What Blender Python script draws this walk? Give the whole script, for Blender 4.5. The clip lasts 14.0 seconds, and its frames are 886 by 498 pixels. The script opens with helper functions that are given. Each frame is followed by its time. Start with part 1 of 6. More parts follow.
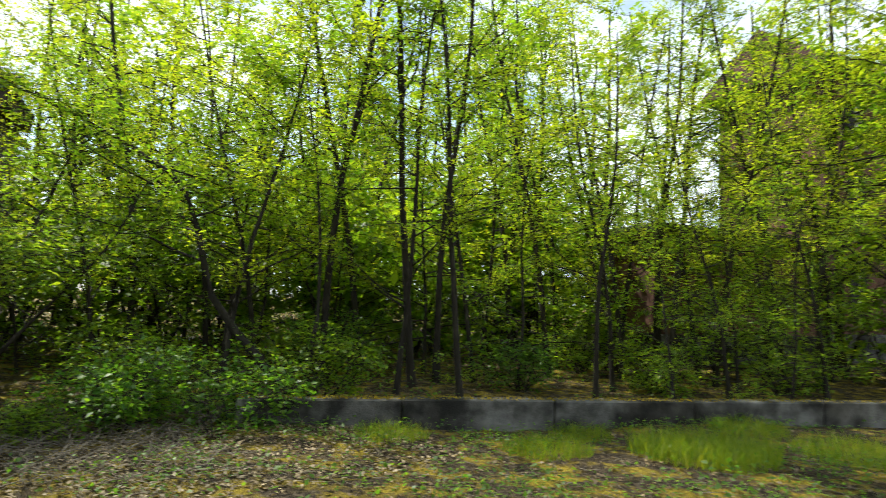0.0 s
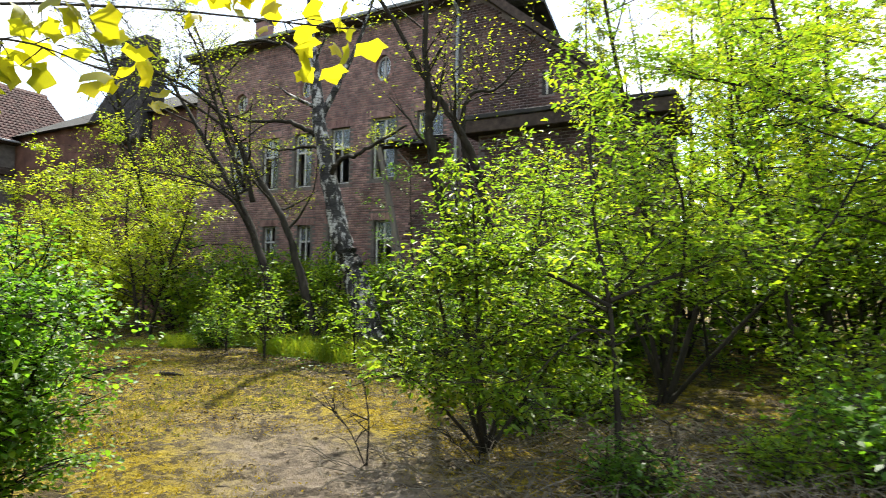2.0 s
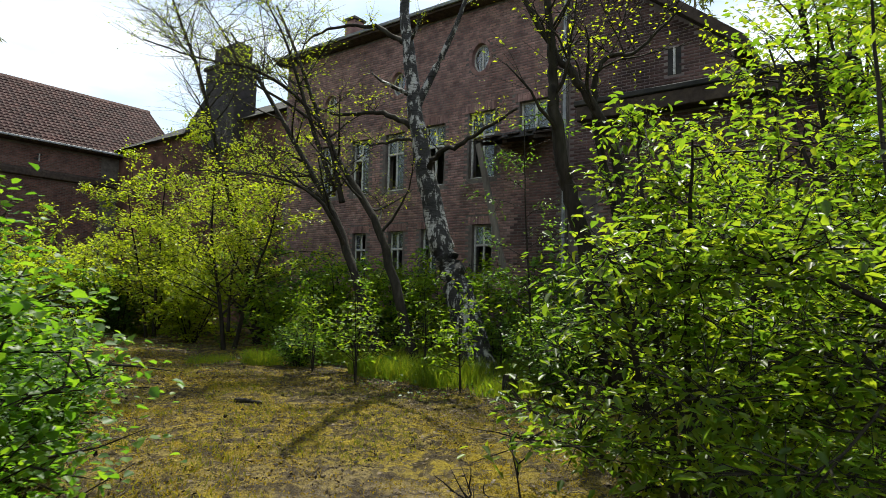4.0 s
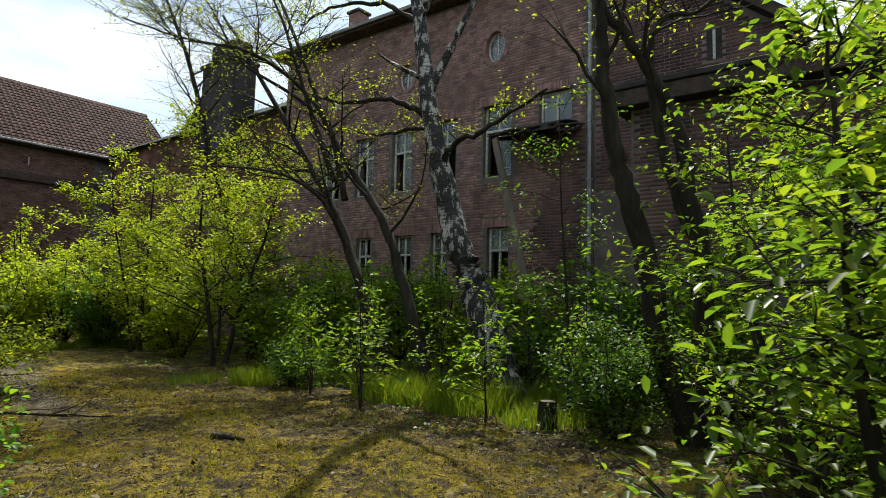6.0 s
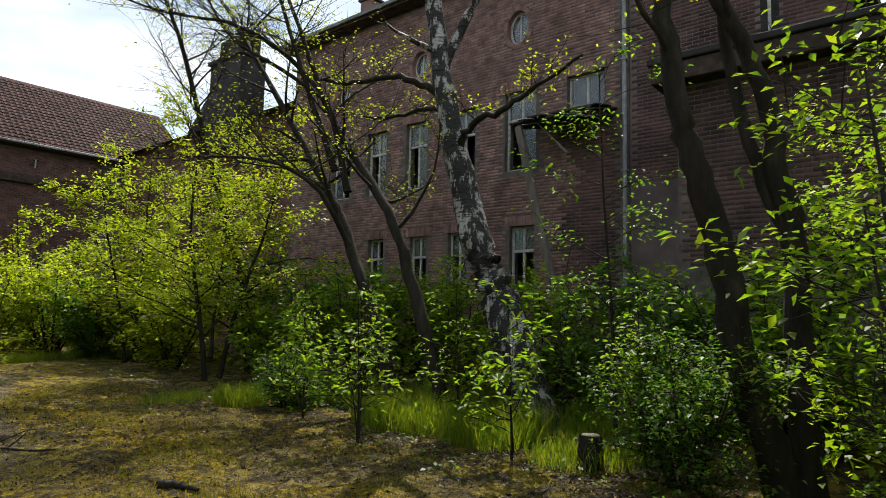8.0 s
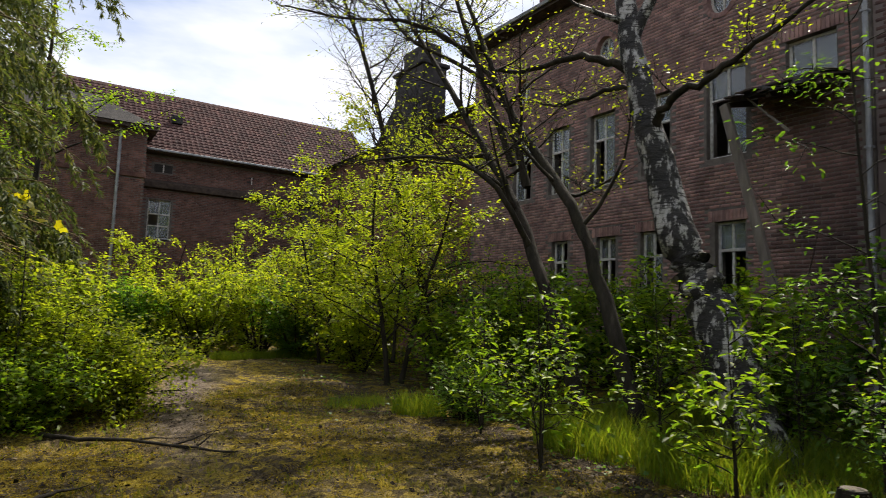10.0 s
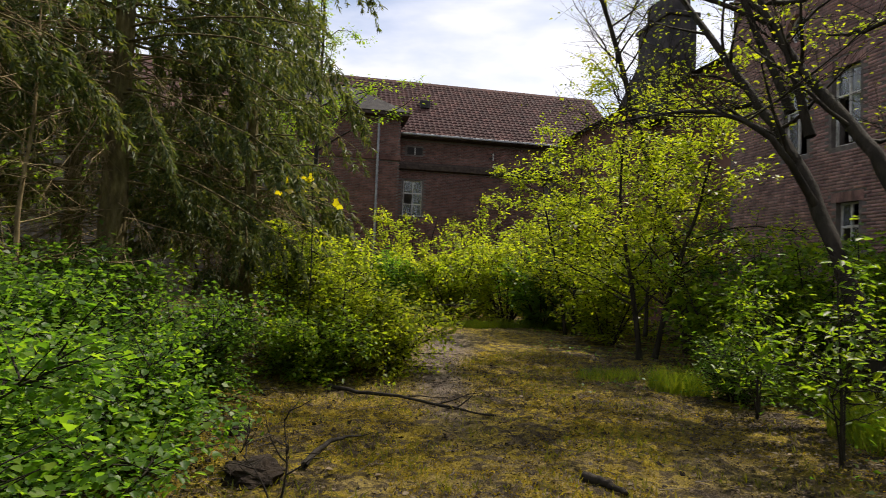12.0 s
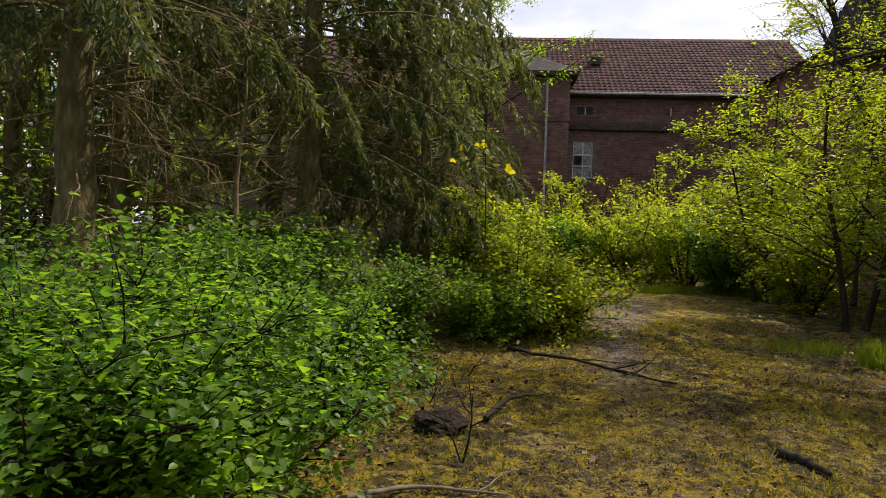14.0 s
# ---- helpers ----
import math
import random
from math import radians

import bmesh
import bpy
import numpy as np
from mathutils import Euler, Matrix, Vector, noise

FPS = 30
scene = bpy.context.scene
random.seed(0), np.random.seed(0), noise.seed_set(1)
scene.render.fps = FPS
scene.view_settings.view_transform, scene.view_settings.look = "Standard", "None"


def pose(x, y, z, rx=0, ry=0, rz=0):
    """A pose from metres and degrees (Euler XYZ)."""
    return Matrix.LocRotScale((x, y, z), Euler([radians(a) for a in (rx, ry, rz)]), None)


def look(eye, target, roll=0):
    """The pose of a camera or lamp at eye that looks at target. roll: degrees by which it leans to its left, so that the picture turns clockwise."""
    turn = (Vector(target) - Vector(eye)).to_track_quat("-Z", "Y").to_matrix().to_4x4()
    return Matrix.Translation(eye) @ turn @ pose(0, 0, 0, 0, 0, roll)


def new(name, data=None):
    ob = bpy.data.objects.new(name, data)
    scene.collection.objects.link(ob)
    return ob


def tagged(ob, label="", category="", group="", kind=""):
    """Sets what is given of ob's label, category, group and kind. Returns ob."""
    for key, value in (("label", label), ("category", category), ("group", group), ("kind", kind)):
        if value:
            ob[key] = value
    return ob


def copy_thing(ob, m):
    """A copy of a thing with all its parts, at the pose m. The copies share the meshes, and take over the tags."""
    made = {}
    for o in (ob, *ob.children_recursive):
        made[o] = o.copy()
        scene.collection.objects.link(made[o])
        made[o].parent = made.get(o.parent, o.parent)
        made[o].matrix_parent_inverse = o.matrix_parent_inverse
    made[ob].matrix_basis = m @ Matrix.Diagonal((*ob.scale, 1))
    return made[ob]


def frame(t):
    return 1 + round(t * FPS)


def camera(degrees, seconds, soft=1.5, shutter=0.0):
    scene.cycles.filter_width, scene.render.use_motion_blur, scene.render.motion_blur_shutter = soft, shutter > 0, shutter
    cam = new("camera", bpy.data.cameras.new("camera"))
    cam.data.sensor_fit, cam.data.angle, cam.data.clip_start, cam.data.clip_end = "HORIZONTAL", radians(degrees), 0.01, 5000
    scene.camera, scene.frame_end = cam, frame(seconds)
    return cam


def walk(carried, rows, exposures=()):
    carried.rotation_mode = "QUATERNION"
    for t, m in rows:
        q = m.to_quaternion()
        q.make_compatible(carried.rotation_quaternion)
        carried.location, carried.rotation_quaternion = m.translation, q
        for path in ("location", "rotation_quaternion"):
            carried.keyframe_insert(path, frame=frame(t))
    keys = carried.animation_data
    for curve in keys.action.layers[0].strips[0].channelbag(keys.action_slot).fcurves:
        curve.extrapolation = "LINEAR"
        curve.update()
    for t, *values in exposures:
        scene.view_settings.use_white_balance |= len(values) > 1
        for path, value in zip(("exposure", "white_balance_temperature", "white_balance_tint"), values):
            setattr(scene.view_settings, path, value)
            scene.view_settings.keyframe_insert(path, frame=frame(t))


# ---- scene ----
cam = camera(71.3, 14.0, soft=0.6, shutter=0.25)
ROWS = [
    (0, -0.005, 0.063, 1.608, -114.74, 4.90, -2.04),
    (0.5, 0.507, 0.215, 1.608, -103.75, 4.52, -1.73),
    (1, 0.939, 0.486, 1.594, -88.60, 3.98, -1.52),
    (1.5, 1.387, 0.754, 1.588, -72.02, 3.50, -0.94),
    (2, 1.823, 1.108, 1.566, -60.68, 3.35, -1.20),
    (2.5, 2.194, 1.412, 1.573, -54.25, 3.36, -1.07),
    (2.7, 2.312, 1.627, 1.571, -52.83, 3.49, -1.19),
    (4.8, 3.857, 3.072, 1.540, -53.61, 5.07, -1.73),
    (5, 3.961, 3.193, 1.546, -54.05, 5.14, -1.58),
    (5.5, 4.163, 3.534, 1.558, -53.72, 5.25, -1.57),
    (6, 4.431, 3.822, 1.542, -52.47, 5.10, -1.41),
    (6.5, 4.771, 4.102, 1.547, -51.76, 5.21, -1.57),
    (7, 5.052, 4.371, 1.555, -52.34, 5.48, -1.40),
    (7.2, 5.192, 4.444, 1.552, -52.41, 5.58, -1.38),
    (9.3, 6.352, 5.243, 1.603, -41.08, 5.72, -1.45),
    (9.5, 6.388, 5.300, 1.596, -39.07, 5.82, -1.55),
    (10, 6.417, 5.390, 1.574, -33.49, 5.60, -1.98),
    (10.5, 6.392, 5.476, 1.558, -28.28, 4.78, -2.09),
    (11, 6.371, 5.529, 1.545, -22.19, 4.05, -2.05),
    (11.5, 6.351, 5.567, 1.531, -16.87, 3.14, -2.20),
    (12, 6.378, 5.656, 1.513, -11.58, 2.31, -2.23),
    (12.5, 6.355, 5.730, 1.496, -6.35, 1.41, -2.16),
    (13, 6.331, 5.723, 1.489, -1.17, 0.33, -2.23),
    (13.5, 6.302, 5.616, 1.512, 1.83, -0.67, -1.96),
    (14, 6.303, 5.569, 1.514, 3.93, -1.58, -1.77),
]
walk(cam, [(t, pose(x, y, z, 90 + pitch, roll, yaw)) for t, x, y, z, yaw, pitch, roll in ROWS],
     exposures=[(0.0, 0.74, 6400, 2), (0.5, 0.92, 6400, 2), (1.0, 1.14, 6350, 3), (1.6, 1.28, 6300, 5), (2.5, 0.98, 6300, 6), (4.8, 0.25, 6300, 3), (7.2, 0.25, 6400, 4), (9.3, 0.24, 6600, 12), (11.0, 0.16, 6700, 14), (14.0, 0.14, 6800, 17)])

# ---- sky and sun ----
SUN_AZ, SUN_EL = math.atan2(0.56, 0.83), radians(55)
SUN_DIR = Vector((math.cos(SUN_AZ) * math.cos(SUN_EL), math.sin(SUN_AZ) * math.cos(SUN_EL), math.sin(SUN_EL)))
sun = new("sun", bpy.data.lights.new("sun", "SUN"))
sun.data.energy, sun.data.angle, sun.data.color = 5.0, radians(0.53), (1.0, 0.93, 0.80)
sun.matrix_world = look(SUN_DIR * 60, (0, 0, 0))

world = bpy.data.worlds.new("sky")
scene.world = world
world.use_nodes = True
wt = world.node_tree
wt.nodes.clear()
w_out, w_bg = wt.nodes.new("ShaderNodeOutputWorld"), wt.nodes.new("ShaderNodeBackground")
w_sky, w_mix = wt.nodes.new("ShaderNodeTexSky"), wt.nodes.new("ShaderNodeMix")
w_sky.sky_type, w_sky.sun_disc = "NISHITA", False
w_sky.sun_elevation, w_sky.sun_rotation = SUN_EL, math.pi / 2 - SUN_AZ
w_co, w_noise, w_ramp = wt.nodes.new("ShaderNodeTexCoord"), wt.nodes.new("ShaderNodeTexNoise"), wt.nodes.new("ShaderNodeValToRGB")
w_map = wt.nodes.new("ShaderNodeMapping")
w_map.inputs["Scale"].default_value = (1.0, 1.0, 3.2)
w_noise.inputs["Scale"].default_value, w_noise.inputs["Detail"].default_value = 2.4, 6
w_ramp.color_ramp.elements[0].position, w_ramp.color_ramp.elements[1].position = 0.36, 0.60
w_mix.data_type = "RGBA"
w_mix.inputs[7].default_value = (7.2, 7.5, 8.1, 1)
wt.links.new(w_co.outputs["Generated"], w_map.inputs[0])
wt.links.new(w_map.outputs[0], w_noise.inputs["Vector"])
wt.links.new(w_noise.outputs[0], w_ramp.inputs[0])
wt.links.new(w_ramp.outputs[0], w_mix.inputs[0])
wt.links.new(w_sky.outputs[0], w_mix.inputs[6])
wt.links.new(w_mix.outputs[2], w_bg.inputs[0])
w_bg.inputs[1].default_value = 0.135
wt.links.new(w_bg.outputs[0], w_out.inputs[0])


# ---- materials ----
def graph(name):
    m = bpy.data.materials.new(name)
    m.use_nodes = True
    nt = m.node_tree
    return m, nt, nt.nodes["Principled BSDF"], nt.nodes["Material Output"]


def noise_node(nt, scale, detail=5.0, stretch=(1, 1, 1), rough=0.55, space="Object"):
    co, mp, n = nt.nodes.new("ShaderNodeTexCoord"), nt.nodes.new("ShaderNodeMapping"), nt.nodes.new("ShaderNodeTexNoise")
    mp.inputs["Scale"].default_value = stretch
    n.inputs["Scale"].default_value, n.inputs["Detail"].default_value, n.inputs["Roughness"].default_value = scale, detail, rough
    nt.links.new(co.outputs[space], mp.inputs[0])
    nt.links.new(mp.outputs[0], n.inputs["Vector"])
    return n.outputs[0]


def ramp(nt, fac, stops):
    r = nt.nodes.new("ShaderNodeValToRGB")
    e = r.color_ramp.elements
    while len(e) < len(stops):
        e.new(0.5)
    for k, (p, c) in zip(e, stops):
        k.position, k.color = p, (*c, 1) if len(c) == 3 else c
    nt.links.new(fac, r.inputs[0])
    return r.outputs[0]


def blend(nt, fac, a, b, mode="MIX"):
    m = nt.nodes.new("ShaderNodeMix")
    m.data_type, m.blend_type = "RGBA", mode
    for sock, v in ((m.inputs[0], fac), (m.inputs[6], a), (m.inputs[7], b)):
        if hasattr(v, "is_output"):
            nt.links.new(v, sock)
        elif isinstance(v, (int, float)):
            sock.default_value = v
        else:
            sock.default_value = (*v, 1)
    return m.outputs[2]


def bump(nt, bsdf, height, strength, dist=0.02):
    b = nt.nodes.new("ShaderNodeBump")
    b.inputs["Strength"].default_value, b.inputs["Distance"].default_value = strength, dist
    nt.links.new(height, b.inputs["Height"])
    nt.links.new(b.outputs[0], bsdf.inputs["Normal"])


def rough_surface(name, stops, scale, rough=0.9, grain=60, relief=0.5, stain=(0.5, 0.5, 0.5), stain_amount=0.35, stretch=(1, 1, 1), dist=0.02, island=0.0):
    """Two-scale procedural surface: broad tone, fine grain, stains, relief."""
    m, nt, bsdf, _ = graph(name)
    col = ramp(nt, noise_node(nt, scale, 6, stretch), stops)
    st = ramp(nt, noise_node(nt, scale * 0.23, 4, stretch), [(0.42, (0, 0, 0)), (0.62, (1, 1, 1))])
    mixed = blend(nt, st, col, blend(nt, 1.0, col, stain, "MULTIPLY"))
    col = blend(nt, stain_amount, col, mixed)
    if island:
        g = nt.nodes.new("ShaderNodeNewGeometry")
        o = nt.nodes.new("ShaderNodeObjectInfo")
        s = nt.nodes.new("ShaderNodeMath")
        s.operation = "ADD"
        nt.links.new(g.outputs["Random Per Island"], s.inputs[0])
        nt.links.new(o.outputs["Random"], s.inputs[1])
        fr = nt.nodes.new("ShaderNodeMath")
        fr.operation = "FRACT"
        nt.links.new(s.outputs[0], fr.inputs[0])
        tone = ramp(nt, fr.outputs[0], [(0.0, (1 - island,) * 3), (0.5, (1, 1, 1)), (1.0, (1 + island * 0.6, 1 + island * 0.3, 1 + island * 0.2))])
        col = blend(nt, 1.0, col, tone, "MULTIPLY")
    nt.links.new(col, bsdf.inputs["Base Color"])
    bsdf.inputs["Roughness"].default_value = rough
    bsdf.inputs["Specular IOR Level"].default_value = 0.25
    bump(nt, bsdf, noise_node(nt, grain, 5, stretch), relief, dist)
    return m


def leaf_material(name, a, b, c, through_gain=2.4, gloss=0.45, share=0.55):
    """Thin leaf: reflects a little, lets sunlight through yellow-green; tone differs leaf by leaf."""
    m, nt, bsdf, out = graph(name)
    g = nt.nodes.new("ShaderNodeNewGeometry")
    col = ramp(nt, g.outputs["Random Per Island"], [(0.0, a), (0.55, b), (1.0, c)])
    patch = ramp(nt, noise_node(nt, 0.8, 3), [(0.3, (0.75, 0.8, 0.8)), (0.7, (1.2, 1.12, 0.95))])
    col = blend(nt, 1.0, col, patch, "MULTIPLY")
    nt.links.new(col, bsdf.inputs["Base Color"])
    bsdf.inputs["Roughness"].default_value = gloss
    bsdf.inputs["Specular IOR Level"].default_value = 0.35
    tr, mx = nt.nodes.new("ShaderNodeBsdfTranslucent"), nt.nodes.new("ShaderNodeMixShader")
    tcol = blend(nt, 1.0, col, (through_gain * 1.06, through_gain, through_gain * 0.42), "MULTIPLY")
    nt.links.new(tcol, tr.inputs[0])
    mx.inputs[0].default_value = share
    nt.links.new(bsdf.outputs[0], mx.inputs[1])
    nt.links.new(tr.outputs[0], mx.inputs[2])
    nt.links.new(mx.outputs[0], out.inputs[0])
    return m


M_BRICK = rough_surface("red_brick", [(0.3, (0.17, 0.105, 0.096)), (0.5, (0.275, 0.168, 0.148)), (0.72, (0.37, 0.235, 0.205))], 3.0, 0.9, 45, 0.5, (0.5, 0.46, 0.44), 0.5, island=0.32)
# red brick darkened for the shade of trees round the end building
M_BRICKSHADE = rough_surface("tree_shade_brick", [(0.3, (0.10, 0.055, 0.045)), (0.5, (0.165, 0.085, 0.068)), (0.72, (0.23, 0.125, 0.10))], 3.0, 0.9, 45, 0.5, (0.5, 0.46, 0.44), 0.5, island=0.32)
# darker brick copy: soot and shade under the canopy, plain shade elsewhere
M_SOOTSHADEBRICK = rough_surface("soot_shade_brick", [(0.3, (0.060, 0.040, 0.038)), (0.5, (0.115, 0.070, 0.063)), (0.72, (0.19, 0.115, 0.10))], 1.4, 0.92, 45, 0.5, (0.5, 0.46, 0.44), 0.7, island=0.3)
M_MORTAR = rough_surface("old_mortar", [(0.3, (0.10, 0.085, 0.075)), (0.7, (0.19, 0.165, 0.145))], 5.0, 0.95, 80, 0.6)
M_PLASTER = rough_surface("weathered_render", [(0.3, (0.145, 0.115, 0.105)), (0.7, (0.235, 0.19, 0.175))], 1.6, 0.92, 60, 0.5)
M_TILE = rough_surface("clay_roof_tile", [(0.3, (0.055, 0.030, 0.028)), (0.55, (0.095, 0.048, 0.042)), (0.75, (0.14, 0.072, 0.060))], 2.0, 0.85, 60, 0.4, (0.45, 0.45, 0.42), 0.5, island=0.35)
M_FELT = rough_surface("roofing_felt", [(0.3, (0.025, 0.024, 0.023)), (0.7, (0.06, 0.055, 0.05))], 3.0, 0.9, 70, 0.6)
M_STONE = rough_surface("sandstone_trim", [(0.3, (0.20, 0.15, 0.12)), (0.7, (0.34, 0.27, 0.22))], 4.0, 0.9, 70, 0.5)
M_PAINT = rough_surface("flaking_white_paint", [(0.25, (0.28, 0.26, 0.23)), (0.5, (0.52, 0.50, 0.46)), (0.75, (0.70, 0.69, 0.65))], 9.0, 0.7, 120, 0.4)
M_OLDWOOD = rough_surface("grey_wood", [(0.3, (0.10, 0.085, 0.07)), (0.7, (0.22, 0.19, 0.16))], 6.0, 0.85, 40, 0.6, stretch=(1, 1, 0.15))
M_SLATE = rough_surface("silhouette_slate", [(0.3, (0.022, 0.020, 0.020)), (0.7, (0.060, 0.052, 0.050))], 2.5, 0.8, 50, 0.5)
M_DARKWOOD = rough_surface("dark_wood", [(0.3, (0.035, 0.025, 0.02)), (0.7, (0.09, 0.065, 0.05))], 6.0, 0.85, 40, 0.6)
M_ZINC = rough_surface("zinc_pipe", [(0.3, (0.22, 0.23, 0.24)), (0.7, (0.38, 0.39, 0.40))], 4.0, 0.55, 60, 0.2)
M_ROOM = rough_surface("room_plaster", [(0.3, (0.20, 0.21, 0.20)), (0.7, (0.32, 0.32, 0.30))], 1.0, 0.95, 30, 0.2)
M_CONCRETE = rough_surface("old_concrete", [(0.38, (0.028, 0.026, 0.022)), (0.5, (0.085, 0.08, 0.07)), (0.66, (0.20, 0.19, 0.17))], 2.4, 0.92, 50, 0.9, (0.3, 0.28, 0.24), 0.9)
M_BARK = rough_surface("dark_bark", [(0.3, (0.014, 0.011, 0.008)), (0.55, (0.030, 0.024, 0.018)), (0.75, (0.060, 0.050, 0.038))], 9.0, 0.9, 30, 0.9, (0.7, 0.85, 0.6), 0.5, stretch=(1, 1, 0.3))
M_SPRUCEBARK = rough_surface("spruce_bark", [(0.3, (0.075, 0.060, 0.028)), (0.55, (0.18, 0.145, 0.066)), (0.75, (0.31, 0.255, 0.12))], 10.0, 0.92, 26, 1.0, (0.75, 0.85, 0.6), 0.5, stretch=(1, 1, 0.35), dist=0.03)
M_DRY = rough_surface("dry_twig", [(0.3, (0.10, 0.08, 0.06)), (0.7, (0.22, 0.19, 0.145))], 12.0, 0.9, 60, 0.4)
M_DEADTWIG = rough_surface("dead_spruce_twig", [(0.3, (0.15, 0.11, 0.055)), (0.7, (0.34, 0.26, 0.13))], 8.0, 0.9, 60, 0.3)
M_SOIL = rough_surface("dark_soil", [(0.3, (0.014, 0.010, 0.007)), (0.7, (0.040, 0.028, 0.018))], 8.0, 0.95, 40, 1.0)

m, nt, bsdf, _ = graph("birch_bark")
scars = ramp(nt, noise_node(nt, 4.6, 8, (1.5, 1.5, 0.75), 0.68), [(0.515, (0.020, 0.018, 0.016)), (0.57, (0.33, 0.32, 0.30)), (0.8, (0.58, 0.57, 0.54))])
lines = ramp(nt, noise_node(nt, 6.0, 3, (0.6, 0.6, 6.0)), [(0.36, (0.15, 0.14, 0.13)), (0.46, (1, 1, 1))])
nt.links.new(blend(nt, 1.0, scars, lines, "MULTIPLY"), bsdf.inputs["Base Color"])
bsdf.inputs["Roughness"].default_value = 0.8
bump(nt, bsdf, noise_node(nt, 7.0, 6, (1, 1, 1.6)), 0.9, 0.05)
M_BIRCH = m

m, nt, bsdf, _ = graph("window_glass")
bsdf.inputs["Base Color"].default_value = (0.50, 0.55, 0.58, 1)
bsdf.inputs["Roughness"].default_value = 0.06
bsdf.inputs["Transmission Weight"].default_value = 0.8
bsdf.inputs["IOR"].default_value = 1.5
nt.links.new(ramp(nt, noise_node(nt, 5.0, 4), [(0.35, (0.02, 0.02, 0.02)), (0.7, (0.12, 0.12, 0.12))]), bsdf.inputs["Roughness"])
M_GLASS = m

L_BRIGHT = leaf_material("fresh_leaf", (0.066, 0.132, 0.013), (0.102, 0.176, 0.014), (0.160, 0.212, 0.016), 2.85, 0.45, 0.58)
L_YELLOW = leaf_material("yellow_green_leaf", (0.100, 0.150, 0.012), (0.145, 0.192, 0.014), (0.200, 0.228, 0.017), 3.15, 0.45, 0.62)
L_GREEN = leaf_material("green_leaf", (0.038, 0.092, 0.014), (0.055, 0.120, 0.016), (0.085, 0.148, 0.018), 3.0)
L_CHERRY = leaf_material("glossy_cherry_leaf", (0.050, 0.098, 0.014), (0.085, 0.138, 0.015), (0.145, 0.180, 0.017), 3.1, 0.38, 0.62)
L_DARK = leaf_material("bramble_leaf", (0.040, 0.102, 0.014), (0.072, 0.158, 0.016), (0.130, 0.216, 0.021), 2.9)
L_SPRUCE = leaf_material("spruce_needles", (0.042, 0.068, 0.026), (0.078, 0.108, 0.036), (0.145, 0.160, 0.052), 2.2, 0.55, 0.42)
L_GRASS = leaf_material("grass_blade", (0.075, 0.13, 0.014), (0.12, 0.18, 0.018), (0.19, 0.21, 0.024), 2.4, 0.5, 0.5)
L_DEAD = leaf_material("dead_leaf", (0.060, 0.042, 0.024), (0.135, 0.095, 0.055), (0.25, 0.19, 0.118), 0.9, 0.7, 0.2)
L_STRAW = leaf_material("pale_dead_leaf", (0.080, 0.058, 0.038), (0.19, 0.145, 0.095), (0.36, 0.29, 0.20), 0.9, 0.7, 0.2)
L_MAPLE = leaf_material("maple_leaf", (0.19, 0.20, 0.012), (0.25, 0.24, 0.012), (0.30, 0.27, 0.015), 2.6, 0.45, 0.65)


# ---- mesh helpers ----
def mesh_from(name, verts, loops, starts, mat, smooth=False):
    me = bpy.data.meshes.new(name)
    verts, loops, starts = np.asarray(verts, np.float32), np.asarray(loops, np.int32), np.asarray(starts, np.int32)
    me.vertices.add(len(verts))
    me.vertices.foreach_set("co", verts.ravel())
    me.loops.add(len(loops))
    me.loops.foreach_set("vertex_index", loops)
    me.polygons.add(len(starts))
    me.polygons.foreach_set("loop_start", starts)
    me.update(calc_edges=True)
    me.validate()
    if smooth:
        me.polygons.foreach_set("use_smooth", np.ones(len(me.polygons), bool))
    me.materials.append(mat)
    return me


def quads(name, verts, faces, mat, smooth=False):
    faces = np.asarray(faces, np.int32)
    return mesh_from(name, verts, faces.ravel(), np.arange(len(faces)) * faces.shape[1], mat, smooth)


def under(name, data, parent, label=""):
    ob = new(name, data)
    ob.parent = parent
    if label:
        ob["label"] = label
    return ob


def part(name, bm, mat, parent, label=""):
    me = bpy.data.meshes.new(name)
    bm.normal_update()
    bm.to_mesh(me)
    bm.free()
    me.materials.append(mat)
    return under(name, me, parent, label)


def thing(name, place=(0, 0, 0), turn=0.0, label="", category="", group="", kind=""):
    ob = new(name)
    ob.matrix_basis = pose(*place, 0, 0, turn)
    return tagged(ob, label, category, group, kind)


def box(bm, x0, x1, y0, y1, z0, z1, bevel=0.0):
    r = bmesh.ops.create_cube(bm, size=1.0)
    for v in r["verts"]:
        v.co = Vector(((x0 + x1) / 2 + v.co.x * (x1 - x0), (y0 + y1) / 2 + v.co.y * (y1 - y0), (z0 + z1) / 2 + v.co.z * (z1 - z0)))
    if bevel:
        es = list({e for v in r["verts"] for e in v.link_edges})
        bmesh.ops.bevel(bm, geom=es, offset=bevel, segments=1, affect="EDGES")
    return bm


def boxed(*args, bevel=0.0):
    return box(bmesh.new(), *args, bevel=bevel)


def prism(points, axis, a, b):
    """A solid from a polygon in a plane, drawn out along axis x, y or z from a to b."""
    bm = bmesh.new()
    k = "xyz".index(axis)

    def at(p, d):
        q = list(p)
        q.insert(k, d)
        return bm.verts.new(q)
    lo, hi = [at(p, a) for p in points], [at(p, b) for p in points]
    n = len(points)
    bm.faces.new(lo)
    bm.faces.new(hi[::-1])
    for i in range(n):
        bm.faces.new((lo[i], hi[i], hi[(i + 1) % n], lo[(i + 1) % n]))
    bmesh.ops.recalc_face_normals(bm, faces=bm.faces)
    return bm


